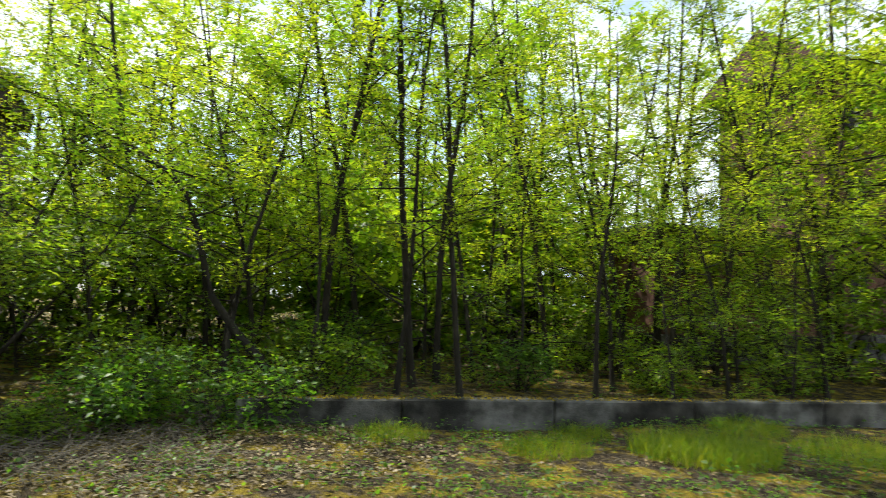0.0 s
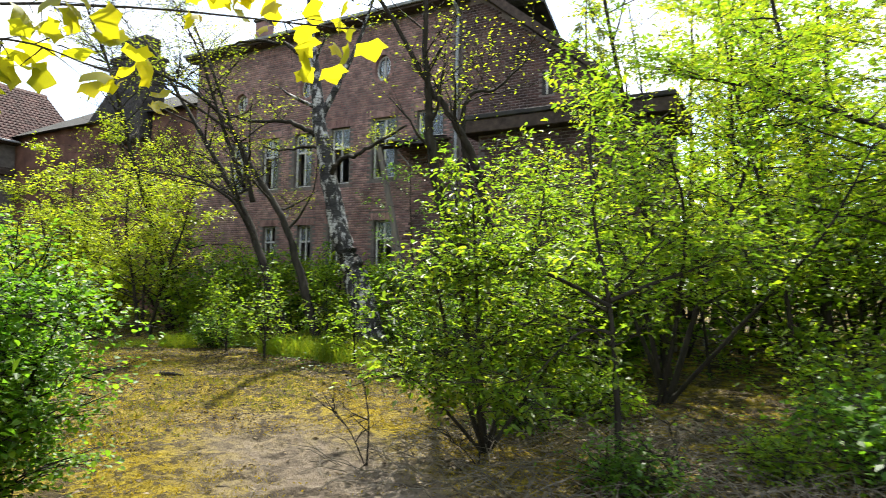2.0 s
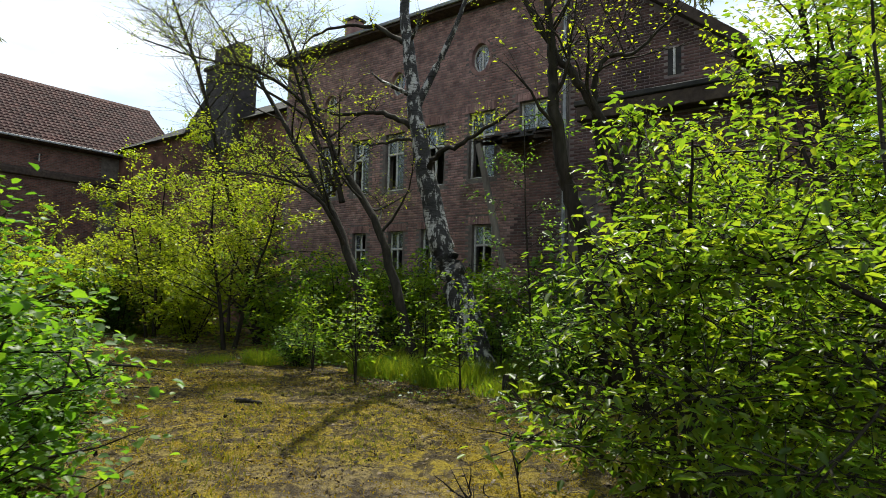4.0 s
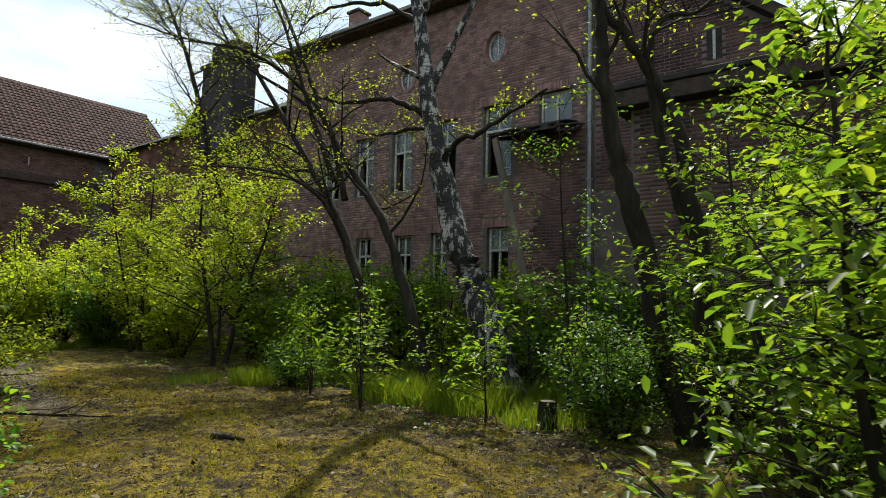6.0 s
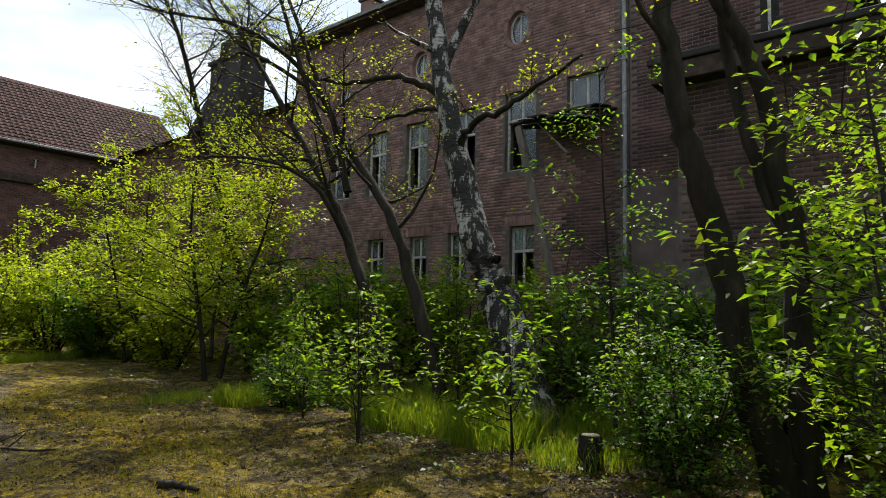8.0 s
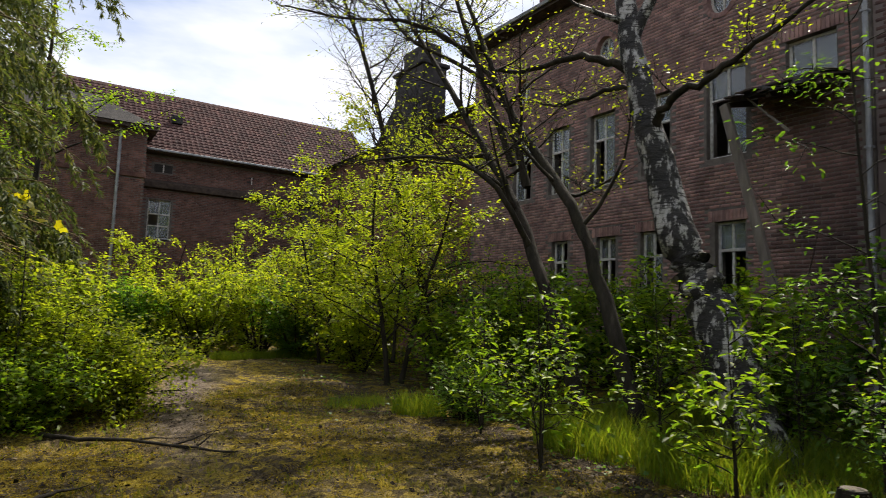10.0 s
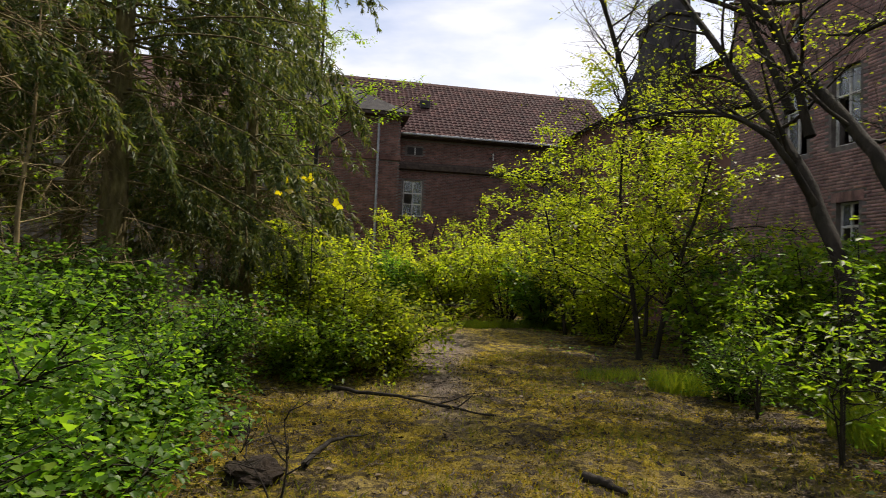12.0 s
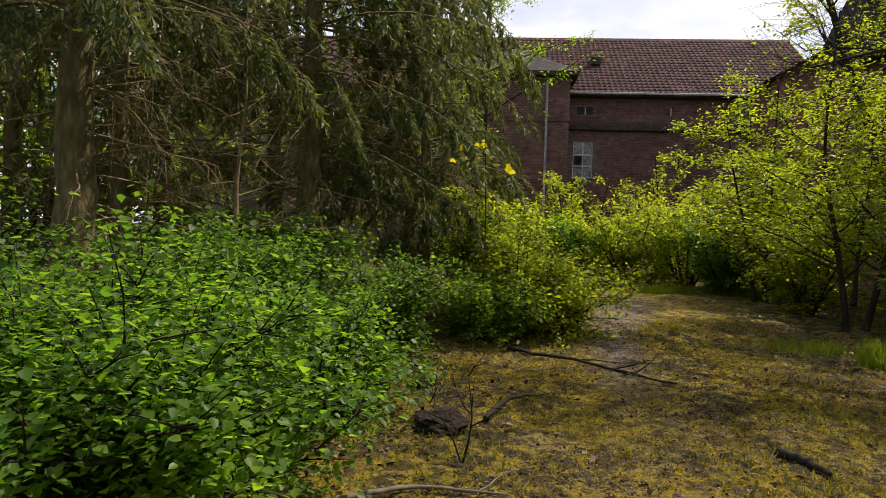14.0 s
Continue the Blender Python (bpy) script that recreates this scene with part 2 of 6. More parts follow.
def curve_line(points, n):
    """Smooth line through a few points."""
    p = np.asarray(points, float)
    p = np.vstack([2 * p[0] - p[1], p, 2 * p[-1] - p[-2]])
    out = []
    for u in np.linspace(0, len(p) - 3 - 1e-6, n):
        i, f = int(u), u - int(u)
        a, b, c, d = p[i:i + 4]
        out.append(0.5 * (2 * b + (c - a) * f + (2 * a - 5 * b + 4 * c - d) * f * f + (3 * b - a - 3 * c + d) * f ** 3))
    return np.array(out)


def tubes(lines, rng=None, lumpy=0.0):
    """Verts and quads of round tapering tubes: (points, radii, sides)."""
    vs, fs, base = [], [], 0
    for pts, rad, sides in lines:
        pts, rad = np.asarray(pts, float), np.asarray(rad, float)
        tan = np.gradient(pts, axis=0)
        tan /= np.linalg.norm(tan, axis=1)[:, None] + 1e-9
        ref = np.where(np.abs(tan[:, 2:3]) > 0.9, [[1.0, 0, 0]], [[0, 0, 1.0]])
        u = np.cross(tan, ref)
        u /= np.linalg.norm(u, axis=1)[:, None] + 1e-9
        v = np.cross(tan, u)
        ang = np.arange(sides) * 2 * np.pi / sides
        r = rad[:, None] * (1 + (rng.uniform(-lumpy, lumpy, (len(pts), sides)) if rng is not None and lumpy else 0))
        ring = pts[:, None] + (u[:, None] * np.cos(ang)[None, :, None] + v[:, None] * np.sin(ang)[None, :, None]) * np.broadcast_to(r, (len(pts), sides))[..., None]
        vs.append(ring.reshape(-1, 3))
        i, j = np.meshgrid(np.arange(len(pts) - 1), np.arange(sides), indexing="ij")
        a, b = i * sides + j, i * sides + (j + 1) % sides
        fs.append(np.stack([a, b, b + sides, a + sides], -1).reshape(-1, 4) + base)
        base += len(pts) * sides
    return np.vstack(vs), np.vstack(fs)


def tube_mesh(name, lines, mat, rng=None, lumpy=0.0):
    v, f = tubes(lines, rng, lumpy)
    return quads(name, v, f, mat, True)


def unit(a):
    return a / (np.linalg.norm(a, axis=-1, keepdims=True) + 1e-9)


def leaf_mesh(name, P, D, L, W, mat, rng, flat=0.6, fine=True):
    """Many leaves at P, pointing along D, of length L and width W; folded along the rib and drooping at the tip."""
    n = len(P)
    up = unit(np.array([0, 0, 1.0]) * flat + rng.normal(0, 0.45, (n, 3)))
    D = unit(D)
    side = unit(np.cross(D, up))
    nor = np.cross(side, D)
    L, W = np.broadcast_to(L, n)[:, None], np.broadcast_to(W, n)[:, None]
    if fine:
        prof = [(0, 0, 0), (0.30, 0.5, 0.10), (0.70, 0.38, 0.05), (1, 0, -0.14), (0.70, -0.38, 0.05), (0.30, -0.5, 0.10)]
        quad = [[0, 1, 2, 3], [0, 3, 4, 5]]
    else:
        prof = [(0, 0, 0), (0.42, 0.5, 0.08), (1, 0, -0.1), (0.42, -0.5, 0.08)]
        quad = [[0, 1, 2, 3]]
    V = np.stack([P + D * (L * a) + side * (W * b) + nor * (L * c) for a, b, c in prof], 1)
    F = (np.arange(n) * len(prof))[:, None, None] + np.array(quad)[None]
    return quads(name, V.reshape(-1, 3), F.reshape(-1, 4), mat)


def ground_z(x, y):
    """The lie of the land: gentle humps, flat where things stand."""
    x, y = np.asarray(x, float), np.asarray(y, float)
    z = 0.035 * np.sin(x * 0.9 + 1.3) * np.cos(y * 0.75) + 0.02 * np.sin(x * 2.3 - y * 1.7) + 0.012 * np.sin(x * 5.1 + y * 3.3) * np.sin(y * 6.3 - x * 2.0)
    return z - 0.02


# ---- ground ----
def path_mask(x, y):
    """How much the ground is the trodden path: 1 on its middle line."""
    cx = np.interp(y, [-12, -3, 1.5, 4.0, 6.5, 9.5, 12.5, 15.5, 19.0, 23.0, 27.0], [-6, 0.5, 3.6, 5.6, 6.6, 7.4, 7.9, 8.3, 9.3, 10.0, 10.5])
    w = np.interp(y, [-3, 4, 9, 13, 17, 22], [2.2, 2.6, 2.8, 2.3, 1.9, 2.2])
    return np.clip(1.45 - np.abs(x - cx) / w, 0, 1)


def bare_mask(x, y):
    """Where feet have worn the moss away."""
    cx = np.interp(y, [-3, 1.5, 4.0, 6.5, 9.5, 12.5, 15.5, 19.0, 23.0], [0.5, 3.8, 5.7, 6.8, 7.6, 7.95, 8.3, 9.3, 10.0])
    w = np.interp(y, [-3, 2, 6, 8, 11, 13, 16, 20, 23], [1.6, 1.5, 1.0, 0.6, 0.4, 0.4, 0.5, 0.7, 0.5])
    amp = np.interp(y, [-3, 2, 5, 7.5, 11.0, 12.8, 14, 18, 21, 22.5], [0.9, 1, 0.9, 0.1, 0.1, 0.6, 1, 1, 0.7, 0])
    return amp * np.clip(1.3 - np.abs(x - cx) / w, 0, 1)


def build_ground():
    near_x, near_y = np.concatenate([np.arange(-14, 2, 0.8), np.arange(2, 13, 0.07), np.arange(13, 26, 0.5)]), np.concatenate([np.arange(-16, -8, 0.5), np.arange(-8, 4, 0.16), np.arange(4, 16, 0.07), np.arange(16, 20, 0.16), np.arange(20, 40, 0.5)])
    far = np.array([60.0, 120, 250, 500, 1000, 2000])
    gx = np.concatenate([-far[::-1] - 14, near_x, far + 26])
    gy = np.concatenate([-far[::-1] - 16, near_y, far + 40])
    X, Y = np.meshgrid(gx, gy, indexing="ij")
    rng = np.random.RandomState(4)
    Z = ground_z(X, Y) + rng.normal(0, 0.006, X.shape)
    near = (X > 2) & (X < 13) & (Y > 0) & (Y < 18)
    Z[near] += [0.026 * noise.noise((x * 4.5, y * 4.5, 0.3)) + 0.014 * noise.noise((x * 10.5, y * 10.5, 7.3)) for x, y in zip(X[near], Y[near])]
    V = np.stack([X, Y, Z], -1).reshape(-1, 3)
    i, j = np.meshgrid(np.arange(len(gx) - 1), np.arange(len(gy) - 1), indexing="ij")
    a = i * len(gy) + j
    F = np.stack([a, a + len(gy), a + len(gy) + 1, a + 1], -1).reshape(-1, 4)
    m, nt, bsdf, _ = graph("mossy_ground")
    at = nt.nodes.new("ShaderNodeAttribute")
    at.attribute_name = "trodden"
    litter = ramp(nt, noise_node(nt, 15, 9, (1, 1, 1), 0.75), [(0.36, (0.012, 0.008, 0.006)), (0.5, (0.050, 0.035, 0.022)), (0.64, (0.135, 0.105, 0.072))])
    moss = ramp(nt, noise_node(nt, 24, 9, (1, 1, 1), 0.75), [(0.30, (0.038, 0.030, 0.008)), (0.45, (0.29, 0.21, 0.016)), (0.66, (0.56, 0.43, 0.034))])
    mud = ramp(nt, noise_node(nt, 11, 8, (1, 1, 1), 0.7), [(0.3, (0.12, 0.092, 0.066)), (0.55, (0.27, 0.212, 0.156)), (0.75, (0.40, 0.325, 0.25))])
    patches = ramp(nt, noise_node(nt, 0.55, 6, (1, 1, 1), 0.62), [(0.53, (0, 0, 0)), (0.60, (1, 1, 1))])
    spots = ramp(nt, noise_node(nt, 5.5, 8, (1, 1, 1), 0.72), [(0.46, (1, 1, 1)), (0.515, (0, 0, 0))])
    green = ramp(nt, noise_node(nt, 2.3, 6, (1, 1, 1), 0.65), [(0.48, (0, 0, 0)), (0.60, (1, 1, 1))])
    base = blend(nt, green, litter, blend(nt, 0.75, litter, moss))
    worn = nt.nodes.new("ShaderNodeAttribute")
    worn.attribute_name = "worn"
    path = blend(nt, blend(nt, 0.35, (0, 0, 0), patches), moss, mud)
    path = blend(nt, blend(nt, 0.85, (0, 0, 0), spots), path, litter)
    path = blend(nt, worn.outputs["Fac"], path, mud)
    soil = ramp(nt, noise_node(nt, 1.7, 7, (1, 1, 1), 0.7), [(0.52, (0, 0, 0)), (0.60, (0.85, 0.85, 0.85))])
    path = blend(nt, soil, path, litter)
    col = blend(nt, at.outputs["Fac"], base, path)
    nt.links.new(col, bsdf.inputs["Base Color"])
    bsdf.inputs["Roughness"].default_value = 0.95
    bsdf.inputs["Specular IOR Level"].default_value = 0.2
    bump(nt, bsdf, noise_node(nt, 22, 9, (1, 1, 1), 0.8), 1.0, 0.09)
    me = quads("ground", V, F, m, True)
    mask = me.attributes.new("trodden", "FLOAT", "POINT")
    pm = path_mask(X, Y)
    pm = np.clip((pm + rng.normal(0, 0.08, pm.shape)) * 1.3, 0, 1)
    mask.data.foreach_set("value", pm.reshape(-1).astype(np.float32))
    wear = me.attributes.new("worn", "FLOAT", "POINT")
    wm = np.clip(bare_mask(X, Y) * 1.2 + rng.normal(0, 0.10, X.shape), 0, 1)
    wear.data.foreach_set("value", wm.reshape(-1).astype(np.float32))
    tagged(new("ground", me), "mossy trodden earth with leaf litter and bare mud", "ground", kind="structure")


build_ground()

# ---- buildings ----
M_SIDEBRICK = rough_surface("darkened_brick", [(0.3, (0.075, 0.04, 0.032)), (0.5, (0.15, 0.075, 0.055)), (0.72, (0.25, 0.13, 0.095))], 1.1, 0.92, 12, 0.7, (0.5, 0.5, 0.5), 0.7)
FX = 19.0          # plane of the main front, which looks towards -x
UPPER = [(20.15, 0.86, 5.07, 7.05), (18.50, 0.86, 5.07, 7.05), (16.83, 0.86, 5.07, 7.08), (15.10, 0.86, 5.09, 7.12), (13.22, 0.95, 5.18, 7.28), (11.38, 0.98, 6.45, 7.34)]
LOWER = [(18.42, 0.66, 1.95, 3.66), (16.67, 0.66, 1.95, 3.66), (15.22, 0.66, 1.95, 3.68), (13.15, 0.72, 1.92, 3.73)]
OVALS = [(13.31, 9.02, 0.33, 0.46), (16.75, 8.82, 0.33, 0.42), (20.15, 8.62, 0.33, 0.40)]


def inside(y, z, gap=0.0):
    for cy, w, a, b in UPPER + LOWER:
        if abs(y - cy) < w / 2 + gap and a - gap < z < b + gap:
            return True
    for cy, cz, ry, rz in OVALS:
        if ((y - cy) / (ry + gap)) ** 2 + ((z - cz) / (rz + gap)) ** 2 < 1:
            return True
    return False


def wall_with_holes(x0, x1, y0, y1, z0, z1, rects):
    """A wall as blocks between its rectangular openings (cy, width, bottom, top)."""
    bm = bmesh.new()
    zs = sorted({z0, z1, *[r[2] for r in rects], *[r[3] for r in rects]})
    for za, zb in zip(zs, zs[1:]):
        holes = sorted((r[0] - r[1] / 2, r[0] + r[1] / 2) for r in rects if r[2] <= za + 1e-6 and r[3] >= zb - 1e-6)
        y = y0
        for a, b in holes + [(y1, y1)]:
            if a - y > 1e-4:
                box(bm, x0, x1, y, a, za, zb)
            y = b
    return bm


def piece_mesh(name, w, h, d, mat, bevel=0.006):
    """A brick lying in a wall that looks towards -x: front face with worn edges and four sides."""
    a, b = w / 2, h / 2
    v = [(0, -a, -b), (0, a, -b), (0, a, b), (0, -a, b), (-d, -a + bevel, -b + bevel), (-d, a - bevel, -b + bevel), (-d, a - bevel, b - bevel), (-d, -a + bevel, b - bevel)]
    f = [(4, 7, 6, 5), (0, 4, 5, 1), (1, 5, 6, 2), (2, 6, 7, 3), (3, 7, 4, 0)]
    return v, f


def lay_bricks(wall, x, y0, y1, z0, z1, free, near, seed, mat=None, axis="x"):
    """Running-bond courses on the face of a wall; those in the stretch near = (ya, yb, za, zb) singly, the rest joined."""
    mat = mat or M_BRICK
    rng = np.random.RandomState(seed)
    w, h, mort, d = 0.25, 0.071, 0.012, 0.007
    v, f = piece_mesh("brick", w - mort, h - mort * 0.2, d, mat)
    f = np.array(f)
    one = quads("brick", v, f, mat)
    v = np.array(v)
    vs, fs, n, singles = [], [], 0, 0
    for r in range(int((z1 - z0) / 0.083)):
        z = z0 + 0.0415 + r * 0.083
        for c in range(int((y1 - y0) / w) + 1):
            y = y0 + w * (c + (0.25 if r % 2 else 0.75)) - 0.06
            if y < y0 + 0.06 or y > y1 - 0.06 or not free(y, z):
                continue
            tip = rng.uniform(-0.004, 0.004)
            if near and near[0] < y < near[1] and near[2] < z < near[3] and singles < 290:
                ob = under("brick", one, wall)
                ob.matrix_basis = pose(x + tip, y, z) if axis == "x" else pose(y, x + tip, z, 0, 0, 90)
                singles += 1
            else:
                p = v + (tip, 0, 0)
                q = np.stack([p[:, 0] + x, p[:, 1] + y, p[:, 2] + z], 1) if axis == "x" else np.stack([y - p[:, 1], x + p[:, 0], p[:, 2] + z], 1)
                vs.append(q)
                fs.append(f + n)
                n += len(v)
    rest = under("brickwork", quads("brickwork", np.vstack(vs), np.vstack(fs), mat), wall)
    rest["kind"] = "stuff"


def casement(name, place, w, h, panes, turn=0.0, label="", broken=(), depth=0.06):
    """A wooden window in its opening: frame, post, transom, glass pane by pane, sill. panes: rows of (bottom, top, columns)."""
    win = thing(name, place, turn, label, "window", "old casement windows", "structure")
    bm = bmesh.new()
    t = 0.06
    box(bm, 0, depth, -w / 2, -w / 2 + t, 0, h, bevel=0.006)
    box(bm, 0, depth, w / 2 - t, w / 2, 0, h, bevel=0.006)
    box(bm, 0.001, depth - 0.001, -w / 2 + t, w / 2 - t, 0, t, bevel=0.006)
    box(bm, 0.001, depth - 0.001, -w / 2 + t, w / 2 - t, h - t, h, bevel=0.006)
    part("window_frame", bm, M_PAINT, win)
    k = 0
    for zb, zt, cols in panes:
        za, zc = t + zb * (h - 2 * t), t + zt * (h - 2 * t)
        if zt < 0.99:
            part("transom", boxed(-0.012, depth - 0.004, -w / 2 + t, w / 2 - t, zc - 0.035, zc + 0.035, bevel=0.008), M_PAINT, win)
        cw = (w - 2 * t) / cols
        for c in range(cols):
            ya = -w / 2 + t + c * cw
            if c:
                part("glazing_bar", boxed(-0.008, depth - 0.006, ya - 0.03, ya + 0.03, za + 0.036, zc - 0.036 if zt < 0.99 else zc, bevel=0.006), M_PAINT, win)
            if k not in broken:
                p = part("pane", boxed(0.025, 0.03, ya + 0.004, ya + cw - 0.004, za + 0.004, zc - 0.004), M_GLASS, win)
                p.visible_shadow = False
            k += 1
    part("window_sill", boxed(-0.10, 0.02, -w / 2 - 0.05, w / 2 + 0.05, -0.09, -0.004, bevel=0.01), M_BRICK, win)
    return win


def roof_tiles(owner, origin, along, up, n_along, n_up, w, h, mat, seed, singles=280):
    """Overlapping clay tiles on a slope, each with its own lift; the lowest singly, the rest joined."""
    rng = np.random.RandomState(seed)
    o, a, u = Vector(origin), Vector(along).normalized(), Vector(up).normalized()
    nrm = a.cross(u).normalized()
    if nrm.z < 0:
        nrm = -nrm
    t = 0.035
    loc = [(-w / 2, 0, t), (w / 2, 0, t), (w / 2, h, 0.005), (-w / 2, h, 0.005), (-w / 2, 0, 0.003), (w / 2, 0, 0.003), (0, 0, t + 0.02), (0, h, 0.02)]
    f = np.array([(0, 6, 7, 3), (6, 1, 2, 7), (4, 5, 1, 6), (4, 6, 0, 4)])[:3]
    loc = np.array(loc)
    base = np.array([a, u, nrm])
    one = None
    vs, fs, n, k = [], [], 0, 0
    rot = Matrix((a, u, nrm)).transposed().to_4x4()
    for r in range(n_up):
        for c in range(n_along):
            q = loc + (w * (c + 0.5), (h - 0.06) * r + rng.uniform(-0.01, 0.01), rng.uniform(0, 0.012))
            if k < singles and 2 < r:
                if one is None:
                    one = quads("tile", loc, f, mat)
                ob = under("tile", one, owner)
                off = q[0] - loc[0]
                ob.matrix_basis = Matrix.Translation(o + a * off[0] + u * off[1] + nrm * off[2]) @ rot
                k += 1
                continue
            vs.append(np.array(o) + q @ base)
            fs.append(f + n)
            n += len(loc)
    rest = under("tiling", quads("tiling", np.vstack(vs), np.vstack(fs), mat), owner)
    rest["kind"] = "stuff"


# main building
house = thing("wall_east", (0, 0, 0), 0, "dark red brick front of a derelict three-storey building", "building", kind="structure")
rects = UPPER + LOWER + [(cy, 2 * ry, cz - rz, cz + rz) for cy, cz, ry, rz in OVALS]
part("wall", wall_with_holes(FX + 0.002, FX + 0.42, 10.3, 22.8, -0.3, 10.75, rects), M_MORTAR, house)
# brick collars that round off the oval openings
for cy, cz, ry, rz in OVALS:
    bm = bmesh.new()
    n = 28
    for x in (FX - 0.01, FX + 0.40):
        for k in range(n):
            t = 2 * math.pi * k / n
            c, s = math.cos(t), math.sin(t)
            q = max(abs(c), abs(s))
            bm.verts.new((x, cy + ry * c, cz + rz * s))
            bm.verts.new((x, cy + (ry + 0.002) * c / q, cz + (rz + 0.002) * s / q))
    bm.verts.ensure_lookup_table()
    vv = bm.verts
    for k in range(n):
        i, j = 2 * k, 2 * ((k + 1) % n)
        bm.faces.new((vv[i], vv[j], vv[j + 1], vv[i + 1]))
        bm.faces.new((vv[i], vv[i + 2 * n], vv[j + 2 * n], vv[j]))
    bmesh.ops.recalc_face_normals(bm, faces=bm.faces)
    part("oval_reveal", bm, M_BRICK, house)
    ring = bmesh.new()
    for k in range(n):
        t0, t1 = 2 * math.pi * (k + 0.06) / n, 2 * math.pi * (k + 0.94) / n
        q = []
        for x in (FX - 0.002, FX - 0.022):
            for (e, t) in ((0.0, t0), (0.0, t1), (0.12, t1), (0.12, t0)):
                q.append(ring.verts.new((x, cy + (ry + e) * math.cos(t), cz + (rz + e) * math.sin(t))))
        ring.faces.new(q[4:])
        for a in range(4):
            ring.faces.new((q[a], q[(a + 1) % 4], q[4 + (a + 1) % 4], q[4 + a]))
    bmesh.ops.recalc_face_normals(ring, faces=ring.faces)
    part("brick_ring", ring, M_BRICK, house)
    oval = thing("window_oval", (FX + 0.16, cy, cz), 0, "oval attic window with a thin wooden post and grimy panes", "window", "oval attic windows", "structure")
    fr = bmesh.new()
    ringv = []
    for (e, x) in ((0.0, -0.02), (0.05, -0.02), (0.05, 0.03), (0.0, 0.03)):
        ringv.append([fr.verts.new((x, (ry - e) * math.cos(2 * math.pi * k / n), (rz - e) * math.sin(2 * math.pi * k / n))) for k in range(n)])
    for a in range(4):
        for k in range(n):
            fr.faces.new((ringv[a][k], ringv[a][(k + 1) % n], ringv[(a + 1) % 4][(k + 1) % n], ringv[(a + 1) % 4][k]))
    bmesh.ops.recalc_face_normals(fr, faces=fr.faces)
    part("window_frame", fr, M_PAINT, oval)
    part("glazing_bar", boxed(-0.025, 0.035, -0.022, 0.022, -rz + 0.05, rz - 0.05), M_PAINT, oval)
    for sgn in (-1, 1):
        gb = bmesh.new()
        loop = [(0.025 * sgn, z) for z in (-rz + 0.05, rz - 0.05)]
        rim = [((ry - 0.05) * sgn * math.cos(t), (rz - 0.05) * math.sin(t)) for t in np.linspace(1.45, -1.45, 14)]
        front = [gb.verts.new((0.0, y, z)) for y, z in loop + rim]
        back = [gb.verts.new((0.005, y, z)) for y, z in loop + rim]
        gb.faces.new(front)
        gb.faces.new(back[::-1])
        for k in range(len(front)):
            gb.faces.new((front[k], back[k], back[(k + 1) % len(front)], front[(k + 1) % len(front)]))
        bmesh.ops.recalc_face_normals(gb, faces=gb.faces)
        p = part("pane", gb, M_GLASS, oval)
        p.visible_shadow = False

# flat brick arches over the windows, bricks on end
for cy, w, a, b in UPPER + LOWER:
    bm = bmesh.new()
    n = int((w + 0.3) / 0.083)
    for k in range(n):
        y = cy - (w + 0.3) / 2 + (k + 0.5) * (w + 0.3) / n
        box(bm, FX - 0.018, FX + 0.1, y - 0.036, y + 0.036, b + 0.004, b + 0.25)
    part("flat_arch", bm, M_BRICK, house)

# eaves, roof, chimney of the main building
part("eaves", prism([(FX - 0.45, 10.72), (FX - 0.45, 10.92), (FX - 0.2, 11.0), (FX + 0.4, 11.0), (FX + 0.4, 10.753), (FX - 0.12, 10.66)], "y", 10.0, 23.1), M_DARKWOOD, house)
part("gutter", prism([(FX - 0.58, 10.88), (FX - 0.55, 10.80), (FX - 0.49, 10.80), (FX - 0.46, 10.92), (FX - 0.48, 10.925), (FX - 0.50, 10.83), (FX - 0.545, 10.83), (FX - 0.56, 10.885)], "y", 10.0, 23.1), M_ZINC, house)
part("roof", prism([(FX - 0.45, 10.93), (FX + 6.5, 13.6), (FX + 13.0, 10.93), (FX + 13.0, 10.8), (FX + 6.5, 13.4), (FX + 0.41, 11.004)], "y", 9.9, 23.15), M_FELT, house)
part("back_wall", boxed(FX + 12.4, FX + 12.8, 6.0, 39.0, -0.3, 10.78), M_MORTAR, house)
part("end_wall", boxed(FX + 0.43, FX + 12.39, 22.4, 22.79, -0.3, 10.75), M_BRICK, house)
part("inner_wall", boxed(FX + 4.4, FX + 4.6, 10.8, 22.39, 0.0, 10.7), M_ROOM, house)
for z in (1.0, 4.3, 7.75):
    part("storey_floor", boxed(FX + 0.43, FX + 4.39, 10.8, 22.39, z - 0.25, z), M_ROOM, house)
part("attic_ceiling", boxed(FX + 0.43, FX + 12.3, 10.8, 22.39, 10.5, 10.74), M_ROOM, house)
chim = part("chimney", boxed(FX + 1.2, FX + 1.75, 20.3, 20.85, 11.2, 12.55, bevel=0.02), M_BRICK, house)
part("chimney_cap", boxed(FX + 1.13, FX + 1.82, 20.23, 20.92, 12.555, 12.66, bevel=0.02), M_CONCRETE, chim)

